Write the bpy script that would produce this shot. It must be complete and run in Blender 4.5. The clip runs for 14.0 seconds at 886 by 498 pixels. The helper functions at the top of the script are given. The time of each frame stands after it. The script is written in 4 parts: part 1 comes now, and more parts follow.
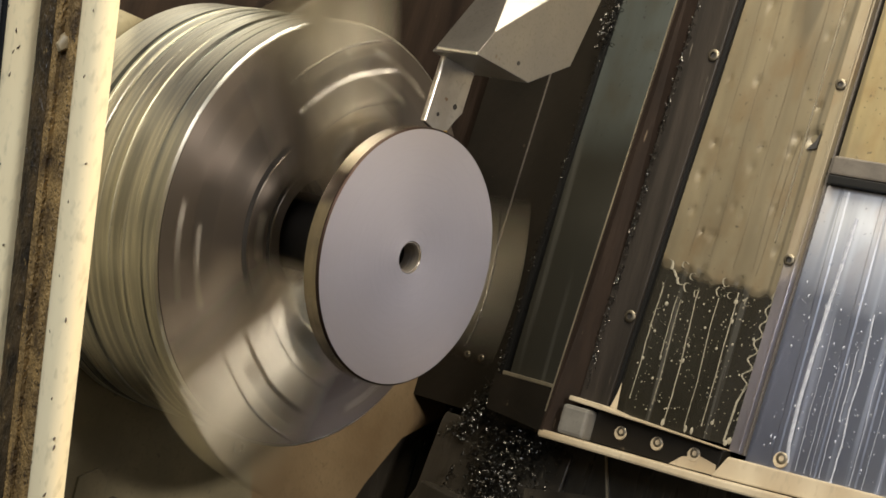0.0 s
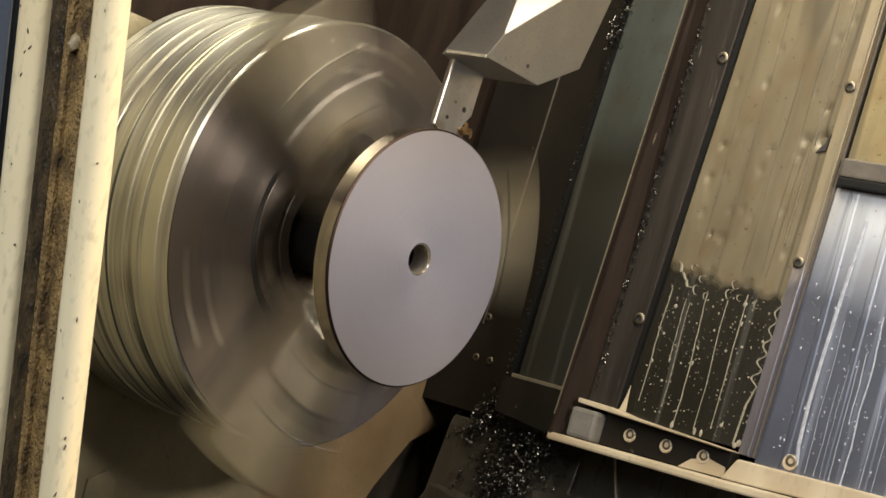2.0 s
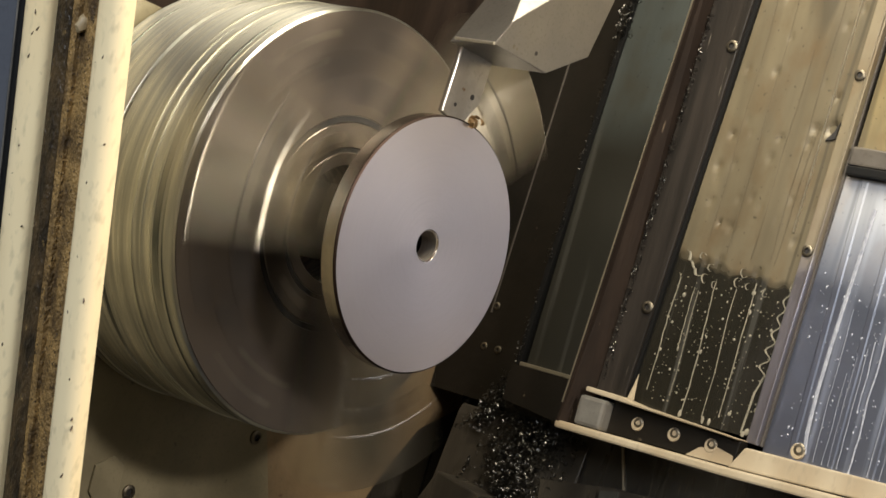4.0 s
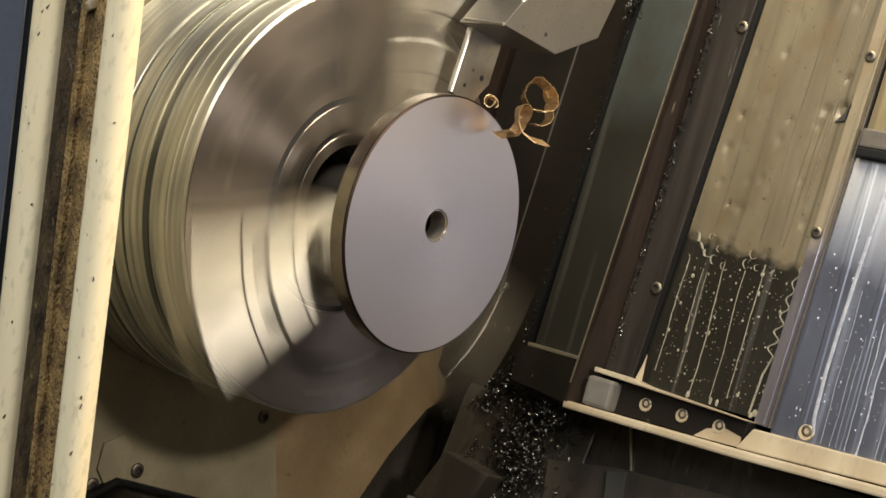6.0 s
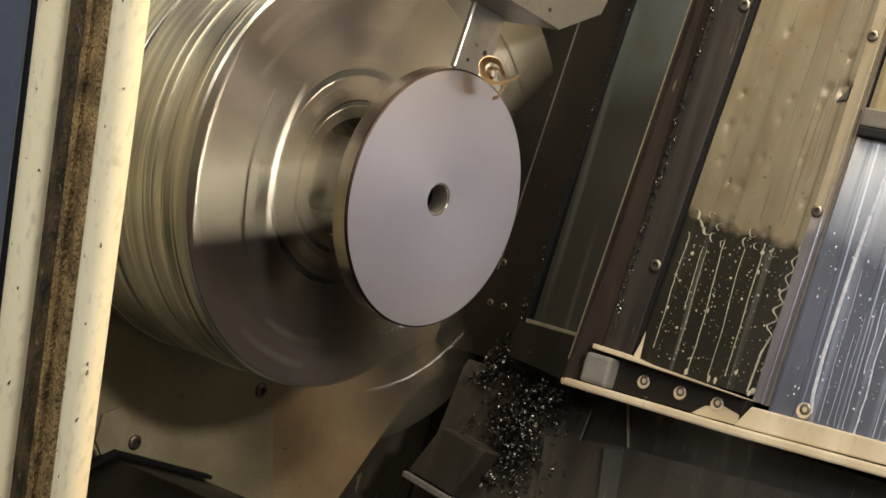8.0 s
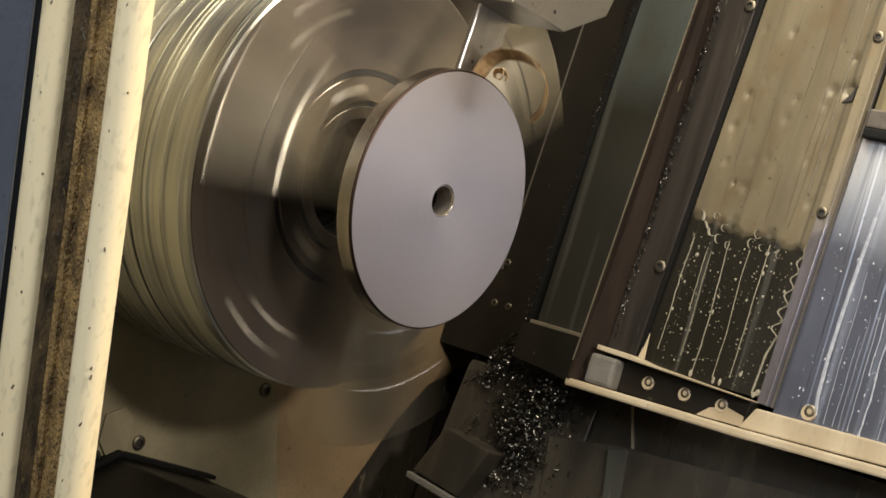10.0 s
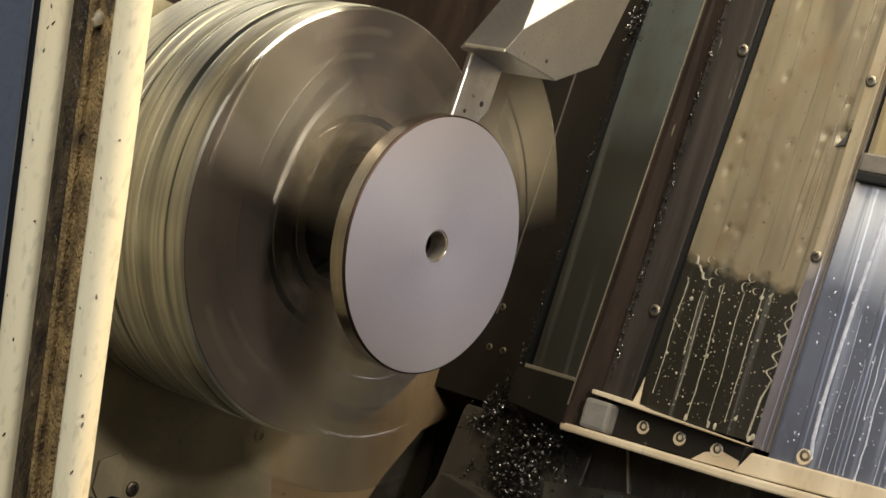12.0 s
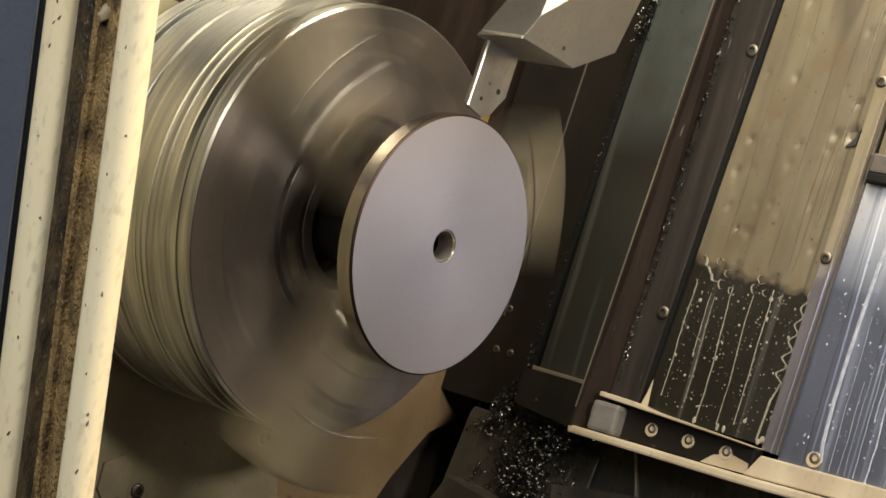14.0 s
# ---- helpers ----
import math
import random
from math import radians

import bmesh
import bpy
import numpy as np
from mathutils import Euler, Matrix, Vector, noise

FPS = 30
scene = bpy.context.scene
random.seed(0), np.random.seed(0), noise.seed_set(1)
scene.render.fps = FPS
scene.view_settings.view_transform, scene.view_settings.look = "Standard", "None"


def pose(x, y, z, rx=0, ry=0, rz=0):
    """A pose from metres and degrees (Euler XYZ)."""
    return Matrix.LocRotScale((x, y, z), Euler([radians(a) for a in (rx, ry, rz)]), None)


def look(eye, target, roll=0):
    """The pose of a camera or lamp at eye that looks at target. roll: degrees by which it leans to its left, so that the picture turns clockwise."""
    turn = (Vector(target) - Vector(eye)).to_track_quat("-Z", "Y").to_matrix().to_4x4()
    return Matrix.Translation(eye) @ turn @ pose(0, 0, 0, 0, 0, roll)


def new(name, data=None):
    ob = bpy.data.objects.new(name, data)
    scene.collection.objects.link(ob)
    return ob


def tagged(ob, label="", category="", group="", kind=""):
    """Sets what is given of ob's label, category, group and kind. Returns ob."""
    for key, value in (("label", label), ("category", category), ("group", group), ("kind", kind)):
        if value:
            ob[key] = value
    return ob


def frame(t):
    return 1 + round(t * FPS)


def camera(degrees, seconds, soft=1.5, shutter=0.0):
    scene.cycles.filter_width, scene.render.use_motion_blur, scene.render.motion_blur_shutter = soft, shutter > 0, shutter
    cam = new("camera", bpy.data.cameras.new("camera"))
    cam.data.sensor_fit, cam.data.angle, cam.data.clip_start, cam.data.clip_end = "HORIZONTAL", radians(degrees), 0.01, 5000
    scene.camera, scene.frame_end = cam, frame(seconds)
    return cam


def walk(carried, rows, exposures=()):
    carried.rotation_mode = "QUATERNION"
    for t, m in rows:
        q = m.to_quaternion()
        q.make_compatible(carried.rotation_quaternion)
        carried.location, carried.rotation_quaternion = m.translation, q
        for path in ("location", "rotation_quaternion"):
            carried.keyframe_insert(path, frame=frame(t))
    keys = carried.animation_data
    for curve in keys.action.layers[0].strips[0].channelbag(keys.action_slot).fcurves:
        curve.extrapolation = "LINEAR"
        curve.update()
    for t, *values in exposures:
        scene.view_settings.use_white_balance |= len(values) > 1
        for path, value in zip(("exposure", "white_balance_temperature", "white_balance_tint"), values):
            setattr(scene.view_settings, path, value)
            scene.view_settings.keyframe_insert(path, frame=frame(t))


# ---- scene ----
cam = camera(28, 14.0, soft=1.6, shutter=0.75)
PATH = [
    (0, (0.8066, -0.8891, 1.5112), (0.0501, -0.0221, 1.1706), -0.83),
    (0.5, (0.8069, -0.8900, 1.5093), (0.0480, -0.0245, 1.1704), -0.86),
    (1, (0.8054, -0.8908, 1.5113), (0.0469, -0.0248, 1.1726), -0.84),
    (1.5, (0.8074, -0.8928, 1.5067), (0.0460, -0.0288, 1.1696), -0.99),
    (2, (0.8057, -0.8912, 1.5086), (0.0452, -0.0263, 1.1718), -0.86),
    (2.5, (0.8088, -0.8905, 1.5077), (0.0458, -0.0278, 1.1709), -0.88),
    (3, (0.8072, -0.8897, 1.5053), (0.0433, -0.0282, 1.1675), -0.87),
    (5.5, (0.8073, -0.8930, 1.5011), (0.0403, -0.0380, 1.1540), -0.67),
    (6, (0.8069, -0.8915, 1.5017), (0.0402, -0.0382, 1.1497), -0.63),
    (6.5, (0.7971, -0.8924, 1.4993), (0.0329, -0.0370, 1.1467), -0.30),
    (7, (0.7954, -0.8952, 1.4967), (0.0337, -0.0381, 1.1430), -0.04),
    (7.5, (0.7976, -0.8970, 1.4931), (0.0380, -0.0398, 1.1351), 0.04),
    (8, (0.7992, -0.8990, 1.4952), (0.0415, -0.0422, 1.1322), 0.11),
    (10.5, (0.7965, -0.8962, 1.5031), (0.0374, -0.0423, 1.1362), 0.18),
    (11, (0.7969, -0.8978, 1.5076), (0.0359, -0.0399, 1.1540), 0.15),
    (11.5, (0.7976, -0.8954, 1.5032), (0.0343, -0.0357, 1.1592), 0.13),
    (12, (0.7981, -0.8940, 1.5016), (0.0348, -0.0327, 1.1619), 0.05),
    (12.5, (0.8005, -0.8951, 1.5014), (0.0370, -0.0335, 1.1630), 0.00),
    (13, (0.7983, -0.8951, 1.4996), (0.0345, -0.0329, 1.1630), -0.04),
    (13.5, (0.7967, -0.8931, 1.5006), (0.0324, -0.0317, 1.1633), -0.06),
    (14, (0.7915, -0.8901, 1.4950), (0.0252, -0.0298, 1.1593), 0.10),
]
walk(cam, [(t, look(eye, target, roll)) for t, eye, target, roll in PATH])

# ---- light ----
scene.view_settings.exposure = -0.64
world = bpy.data.worlds.new("workshop_air")
scene.world = world
world.use_nodes = True
world.node_tree.nodes["Background"].inputs[0].default_value = (0.62, 0.68, 0.8, 1)
world.node_tree.nodes["Background"].inputs[1].default_value = 0.25

# machine axes: x along the spindle, y into the slanted bed, z up the slant
G = Matrix.Translation((0, 0, 1.15)) @ Matrix.Rotation(radians(-26), 4, "X")


def area_lamp(name, place, aim, size_x, size_y, watts, colour):
    data = bpy.data.lights.new(name, "AREA")
    data.shape, data.size, data.size_y, data.energy, data.color = "RECTANGLE", size_x, size_y, watts, colour
    ob = new(name, data)
    ob.matrix_world = look(G @ Vector(place), G @ Vector(aim))
    return ob


WORK_LAMP = ((1.10, -0.36, 0.42), (0.0, 0.03, 0.0))
area_lamp("work_lamp_light", *WORK_LAMP, 0.16, 0.10, 21, (1.00, 0.91, 0.81))
TUBE = ((0.16, -0.14, 0.68), (0.0, -0.03, 0.0))
area_lamp("tube_lamp_light", *TUBE, 0.64, 0.03, 23, (1.00, 0.90, 0.70))
# Unseen cool fill added outside the machine to brighten door and covers.
ROOM_FILL = ((0.35, -1.8, 0.75), (0.1, -0.3, 0.0))
area_lamp("room_fill_light", *ROOM_FILL, 1.4, 0.7, 52, (0.86, 0.92, 1.00))


# ---- materials ----
def material(name, base, second=None, rough=0.5, metal=0.0, scale=20.0, grain=300.0, bump=0.1, stretch=(1, 1, 1), spots=None, spot_at=0.68, spot_scale=60.0, rough_vary=0.15, turned=0.0, gloss=0.5):
    m = bpy.data.materials.new(name)
    m.use_nodes = True
    t, links = m.node_tree.nodes, m.node_tree.links
    bsdf = t["Principled BSDF"]
    coord, mapping = t.new("ShaderNodeTexCoord"), t.new("ShaderNodeMapping")
    mapping.inputs["Scale"].default_value = stretch
    links.new(coord.outputs["Object"], mapping.inputs["Vector"])

    def noise_at(size, detail=4.0):
        n = t.new("ShaderNodeTexNoise")
        n.inputs["Scale"].default_value, n.inputs["Detail"].default_value = size, detail
        links.new(mapping.outputs["Vector"], n.inputs["Vector"])
        return n.outputs["Fac"]

    def mix(fac, a, b):
        n = t.new("ShaderNodeMix")
        n.data_type = "RGBA"
        links.new(fac, n.inputs["Factor"])
        for socket, value in ((n.inputs[6], a), (n.inputs[7], b)):
            if isinstance(value, tuple):
                socket.default_value = (*value, 1)
            else:
                links.new(value, socket)
        return n.outputs[2]

    def ramp(fac, low, high):
        n = t.new("ShaderNodeMapRange")
        n.inputs["From Min"].default_value, n.inputs["From Max"].default_value = low, high
        links.new(fac, n.inputs["Value"])
        return n.outputs["Result"]

    second = second or tuple(v * 0.75 for v in base)
    large, fine = noise_at(scale), noise_at(grain, 2.0)
    colour = mix(ramp(large, 0.35, 0.68), base, second)
    colour = mix(ramp(fine, 0.55, 0.9), colour, tuple(v * 0.6 for v in base))
    if spots:
        colour = mix(ramp(noise_at(spot_scale, 6.0), spot_at, spot_at + 0.04), colour, spots)
    links.new(colour, bsdf.inputs["Base Color"])
    r = t.new("ShaderNodeMapRange")
    r.inputs["To Min"].default_value, r.inputs["To Max"].default_value = max(0.02, rough - rough_vary), min(1, rough + rough_vary)
    links.new(large, r.inputs["Value"])
    links.new(r.outputs["Result"], bsdf.inputs["Roughness"])
    bsdf.inputs["Metallic"].default_value = metal
    bsdf.inputs["Specular IOR Level"].default_value = gloss
    if turned:
        tangent = t.new("ShaderNodeTangent")
        tangent.direction_type, tangent.axis = "RADIAL", "X"
        links.new(tangent.outputs["Tangent"], bsdf.inputs["Tangent"])
        bsdf.inputs["Anisotropic"].default_value, bsdf.inputs["Anisotropic Rotation"].default_value = turned, 0.25
    if bump:
        b = t.new("ShaderNodeBump")
        b.inputs["Strength"].default_value, b.inputs["Distance"].default_value = bump, 0.002
        links.new(fine, b.inputs["Height"])
        links.new(b.outputs["Normal"], bsdf.inputs["Normal"])
    return m


CREAM = material("cream_paint", (0.80, 0.67, 0.42), (0.73, 0.56, 0.31), 0.25, 0, 9, 260, 0.05, spots=(0.12, 0.08, 0.045), spot_at=0.735, spot_scale=55, stretch=(1, 1, 0.4), rough_vary=0.08)
GRIME = material("oily_grime", (0.29, 0.178, 0.062), (0.050, 0.028, 0.010), 0.6, 0, 110, 700, 1.0, spots=(0.045, 0.027, 0.011), spot_at=0.58, spot_scale=800, stretch=(1, 1, 0.6), gloss=0.3)
TAR = material("black_tarry_grime", (0.016, 0.011, 0.006), (0.07, 0.043, 0.017), 0.4, 0, 120, 500, 0.8, spots=(0.20, 0.13, 0.05), spot_at=0.66, spot_scale=380, stretch=(1, 1, 0.45))
BLACK_EDGE = material("black_rubber", (0.006, 0.006, 0.006), None, 0.55, 0, 40, 300, 0.1, gloss=0.16)
BLUE_GREY = material("blue_grey_paint", (0.080, 0.086, 0.102), (0.064, 0.070, 0.085), 0.55, 0, 15, 300, 0.1)
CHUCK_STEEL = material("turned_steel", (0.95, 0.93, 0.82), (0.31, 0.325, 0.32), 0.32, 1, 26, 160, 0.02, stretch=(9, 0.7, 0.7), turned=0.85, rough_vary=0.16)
# Face base darkened below the rim steel, for the dim enclosure it mirrors.
FACE_STEEL = material("darkened_face_steel", (0.180, 0.152, 0.130), (0.115, 0.098, 0.084), 0.31, 0.82, 14, 240, 0.02, turned=0.92, rough_vary=0.06)
JAW_STEEL = material("jaw_steel", (0.84, 0.795, 0.67), (0.69, 0.65, 0.55), 0.46, 1, 30, 300, 0.06, rough_vary=0.05)
def lay_of(m, way):
    """Gives a metal a milled lay along one direction of its own part."""
    t, links = m.node_tree.nodes, m.node_tree.links
    turn = t.new("ShaderNodeVectorTransform")
    turn.vector_type, turn.convert_from, turn.convert_to = "VECTOR", "OBJECT", "WORLD"
    turn.inputs[0].default_value = way
    links.new(turn.outputs[0], t["Principled BSDF"].inputs["Tangent"])
    t["Principled BSDF"].inputs["Anisotropic"].default_value = 0.95


lay_of(JAW_STEEL, (0, math.cos(radians(-74)), math.sin(radians(-74))))
RIM_BRIGHT = material("scuffed_band", (0.90, 0.89, 0.76), (0.70, 0.70, 0.60), 0.42, 1, 30, 300, 0.03, rough_vary=0.06)
RIM_DULL = material("oiled_band", (0.16, 0.175, 0.175), (0.10, 0.11, 0.11), 0.36, 1, 30, 300, 0.03, rough_vary=0.06)
BORE_BLACK = material("bore_black", (0.015, 0.013, 0.012), None, 0.6, 0, 30, 200, 0.1)
DISC_FACE = material("faced_aluminium", (0.57, 0.530, 0.535), (0.525, 0.487, 0.492), 0.38, 1, 9, 500, 0.02, rough_vary=0.05, turned=0.25)
DISC_RIM = material("turned_rim", (0.58, 0.53, 0.47), (0.44, 0.40, 0.35), 0.17, 1, 40, 300, 0.05, stretch=(8, 1, 1))
BORE_STEEL = material("drilled_steel", (0.50, 0.46, 0.41), (0.34, 0.30, 0.26), 0.5, 1, 60, 400, 0.1, stretch=(6, 1, 1))
COPPER_EDGE = material("burnt_edge", (0.045, 0.030, 0.025), None, 0.5, 1, 60, 300, 0.1)
TOOL_STEEL = material("tool_steel", (0.42, 0.40, 0.36), (0.30, 0.28, 0.25), 0.35, 1, 30, 300, 0.08, spots=(0.16, 0.10, 0.05), spot_at=0.66)
TURRET_STEEL = material("milled_steel", (0.30, 0.29, 0.275), (0.25, 0.24, 0.225), 0.42, 1, 18, 400, 0.06, spots=(0.2, 0.15, 0.1), spot_at=0.72, spot_scale=50)
BRIGHT_STEEL = material("bright_ground_steel", (0.86, 0.84, 0.78), (0.74, 0.71, 0.64), 0.32, 1, 40, 300, 0.02)
CARBIDE = material("carbide_insert", (0.45, 0.30, 0.10), None, 0.3, 1, 60, 300, 0.05)
OLIVE_PLATE = material("olive_plate", (0.235, 0.205, 0.13), (0.15, 0.13, 0.08), 0.42, 0, 14, 300, 0.08, spots=(0.08, 0.07, 0.05), spot_at=0.7)
RUST_PLATE = material("rust_stained_plate", (0.235, 0.172, 0.098), (0.155, 0.104, 0.054), 0.40, 0, 12, 260, 0.1, spots=(0.10, 0.06, 0.03), spot_at=0.68)
DARK_PAINT = material("dark_oily_paint", (0.012, 0.0100, 0.0078), (0.006, 0.0053, 0.004), 0.36, 0, 14, 120, 0.12, spots=(0.05, 0.04, 0.028), spot_at=0.69, spot_scale=120, gloss=0.22)
# Long pale streaks in this colour stand for sheen on the guard strip.
STRIP_PAINT = material("sheen_streaked_paint", (0.026, 0.022, 0.019), (0.009, 0.0078, 0.0066), 0.38, 0, 42, 220, 0.16, spots=(0.10, 0.088, 0.072), spot_at=0.70, spot_scale=130, stretch=(2.4, 1, 0.14), gloss=0.28)
BED_PAINT = material("black_bed_paint", (0.040, 0.035, 0.027), (0.022, 0.019, 0.015), 0.30, 0, 22, 120, 0.14, spots=(0.12, 0.10, 0.07), spot_at=0.68, spot_scale=90, stretch=(2.5, 1, 0.35))
GREEN_GREY = material("green_grey_steel", (0.050, 0.053, 0.046), (0.026, 0.025, 0.021), 0.30, 0, 9, 120, 0.06, stretch=(4, 1, 0.3), spots=(0.10, 0.10, 0.085), spot_at=0.70, spot_scale=70)
BROWN_FLANGE = material("brown_oxide_steel", (0.021, 0.0145, 0.011), (0.010, 0.007, 0.0055), 0.45, 0.0, 26, 120, 0.2, gloss=0.14, stretch=(2, 2, 0.4), spots=(0.085, 0.065, 0.045), spot_at=0.69, spot_scale=90)
BOLT_STEEL = material("bolt_steel", (0.20, 0.175, 0.135), (0.10, 0.088, 0.066), 0.48, 1, 90, 500, 0.1)
WET_CREAM = material("cream_paint", (0.37, 0.315, 0.225), (0.27, 0.215, 0.140), 0.36, 0, 22, 260, 0.05, spots=(0.12, 0.08, 0.045), spot_at=0.735, spot_scale=55, stretch=(1, 1, 0.4), rough_vary=0.08)
LUMP_TAN = material("tan_sealant", (0.36, 0.275, 0.150), (0.24, 0.17, 0.085), 0.55, 0, 60, 400, 0.15)
DROP_CREAM = material("thin_dried_coolant", (0.25, 0.228, 0.175), (0.15, 0.137, 0.105), 0.5, 0, 200, 500, 0.0, gloss=0.25)
# Same coolant, tinted blue for the cool light it reflects on this cover.
DROP_PALE = material("blue_lit_coolant_beads", (0.30, 0.315, 0.36), (0.20, 0.215, 0.26), 0.35, 0, 200, 500, 0.0)
GREY_CAP = material("grey_cap", (0.17, 0.162, 0.145), (0.11, 0.104, 0.092), 0.4, 0.2, 40, 300, 0.1)
CHIP_DARK = material("dark_swarf", (0.11, 0.105, 0.095), (0.035, 0.035, 0.033), 0.36, 1, 200, 500, 0.1)
CHIP_GOLD = material("straw_swarf", (0.60, 0.44, 0.25), (0.34, 0.21, 0.10), 0.44, 1, 120, 300, 0.5)
TRIM_STEEL = material("trim_steel", (0.45, 0.40, 0.30), (0.34, 0.30, 0.22), 0.3, 0.8, 30, 300, 0.08, stretch=(1, 1, 0.2))
LIP_STEEL = material("dull_lip_steel", (0.13, 0.115, 0.098), (0.08, 0.07, 0.06), 0.45, 0.5, 30, 300, 0.1)
RUN_STAIN = material("dark_run_stain", (0.105, 0.083, 0.050), (0.075, 0.060, 0.036), 0.5, 0, 60, 300, 0.0, gloss=0.25)
CONCRETE = material("workshop_floor", (0.25, 0.24, 0.22), (0.18, 0.17, 0.16), 0.7, 0, 3, 60, 0.2)
WALL_PAINT = material("workshop_wall", (0.55, 0.55, 0.53), (0.50, 0.50, 0.48), 0.7, 0, 2, 60, 0.05)
PAINT_CHIP = material("bare_chipped_spot", (0.10, 0.07, 0.045), (0.05, 0.035, 0.025), 0.6, 0, 300, 700, 0.2)
LAMP_GLASS = material("lamp_glass", (0.8, 0.8, 0.75), None, 0.2, 0, 10, 100, 0)


def cover_material(name, clean, residue, edge, wave, metal, rough, soft=0.003, wave_scale=55):
    """Polished cover sheet; above a ragged edge a matte tone for residue and painted reflections, below it streaks."""
    m = bpy.data.materials.new(name)
    m.use_nodes = True
    t, links = m.node_tree.nodes, m.node_tree.links
    bsdf = t["Principled BSDF"]
    coord = t.new("ShaderNodeTexCoord")
    split = t.new("ShaderNodeSeparateXYZ")
    links.new(coord.outputs["Object"], split.inputs[0])

    def math_node(op, a, b):
        n = t.new("ShaderNodeMath")
        n.operation = op
        for socket, value in ((n.inputs[0], a), (n.inputs[1], b)):
            if isinstance(value, (int, float)):
                socket.default_value = value
            else:
                links.new(value, socket)
        return n.outputs[0]

    def noise_at(size, stretch, detail=3.0):
        mp, n = t.new("ShaderNodeMapping"), t.new("ShaderNodeTexNoise")
        mp.inputs["Scale"].default_value = stretch
        links.new(coord.outputs["Object"], mp.inputs["Vector"])
        links.new(mp.outputs["Vector"], n.inputs["Vector"])
        n.inputs["Scale"].default_value, n.inputs["Detail"].default_value = size, detail
        return n.outputs["Fac"]

    def ramp(fac, low, high, a=0.0, b=1.0):
        n = t.new("ShaderNodeMapRange")
        n.inputs["From Min"].default_value, n.inputs["From Max"].default_value = low, high
        n.inputs["To Min"].default_value, n.inputs["To Max"].default_value = a, b
        links.new(fac, n.inputs["Value"])
        return n.outputs["Result"]

    def mix(fac, a, b):
        n = t.new("ShaderNodeMix")
        n.data_type = "RGBA"
        links.new(fac, n.inputs["Factor"])
        for socket, value in ((n.inputs[6], a), (n.inputs[7], b)):
            if isinstance(value, tuple):
                socket.default_value = (*value, 1)
            else:
                links.new(value, socket)
        return n.outputs[2]

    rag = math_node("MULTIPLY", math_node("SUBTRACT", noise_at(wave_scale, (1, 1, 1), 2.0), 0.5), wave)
    upper_mask = ramp(math_node("ADD", split.outputs[2], rag), edge - soft, edge + soft)
    upper_mask = math_node("MULTIPLY", upper_mask, ramp(noise_at(8, (1, 1, 1)), 0.2, 0.6, 0.8, 1.0))
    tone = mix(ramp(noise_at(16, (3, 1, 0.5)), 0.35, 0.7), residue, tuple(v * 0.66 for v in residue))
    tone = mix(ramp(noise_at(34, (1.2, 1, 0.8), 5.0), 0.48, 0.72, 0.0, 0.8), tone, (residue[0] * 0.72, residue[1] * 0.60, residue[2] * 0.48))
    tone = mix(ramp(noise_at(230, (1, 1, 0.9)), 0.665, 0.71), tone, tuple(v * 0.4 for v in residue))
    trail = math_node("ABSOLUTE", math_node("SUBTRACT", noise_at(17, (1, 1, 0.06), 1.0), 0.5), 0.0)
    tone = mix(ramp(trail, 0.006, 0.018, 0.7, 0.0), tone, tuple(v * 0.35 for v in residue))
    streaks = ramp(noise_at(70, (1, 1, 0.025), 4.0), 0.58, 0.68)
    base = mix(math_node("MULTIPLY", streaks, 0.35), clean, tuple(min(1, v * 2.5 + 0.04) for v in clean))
    links.new(mix(upper_mask, base, tone), bsdf.inputs["Base Color"])
    links.new(ramp(upper_mask, 0, 1, metal, 0.15), bsdf.inputs["Metallic"])
    links.new(ramp(math_node("MAXIMUM", upper_mask, math_node("MULTIPLY", streaks, 0.4)), 0, 1, rough, 0.5), bsdf.inputs["Roughness"])
    b = t.new("ShaderNodeBump")
    b.inputs["Strength"].default_value, b.inputs["Distance"].default_value = 0.12, 0.002
    links.new(noise_at(120, (1, 1, 0.3)), b.inputs["Height"])
    links.new(b.outputs["Normal"], bsdf.inputs["Normal"])
    return m


# Tan above, black below: what the polished sheet mirrors, put into its colour.
COVER = cover_material("way_cover_sheet", (0.012, 0.011, 0.008), (0.138, 0.114, 0.071), 0.130, 0.040, 0.0, 0.20, 0.005, 42)
COVER_TRIM = cover_material("coated_trim", (0.30, 0.285, 0.31), (0.20, 0.165, 0.10), 0.150, 0.03, 0.9, 0.28, 0.012)
# The panel's paler top is a soft gloss reflection painted into the colour.
GREEN_PANEL = cover_material("green_grey_panel", (0.017, 0.0165, 0.0135), (0.046, 0.053, 0.050), 0.165, 0.03, 0.0, 0.28, 0.022, 12)
# Bluish tint and pale top are reflected room light, given as base colours.
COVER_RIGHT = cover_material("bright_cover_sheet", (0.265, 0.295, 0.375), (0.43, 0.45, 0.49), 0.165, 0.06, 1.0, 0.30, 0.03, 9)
COVER_UPPER = cover_material("coated_cover_sheet", (0.30, 0.30, 0.30), (0.18, 0.142, 0.068), -9.0, 0.002, 1.0, 0.25)

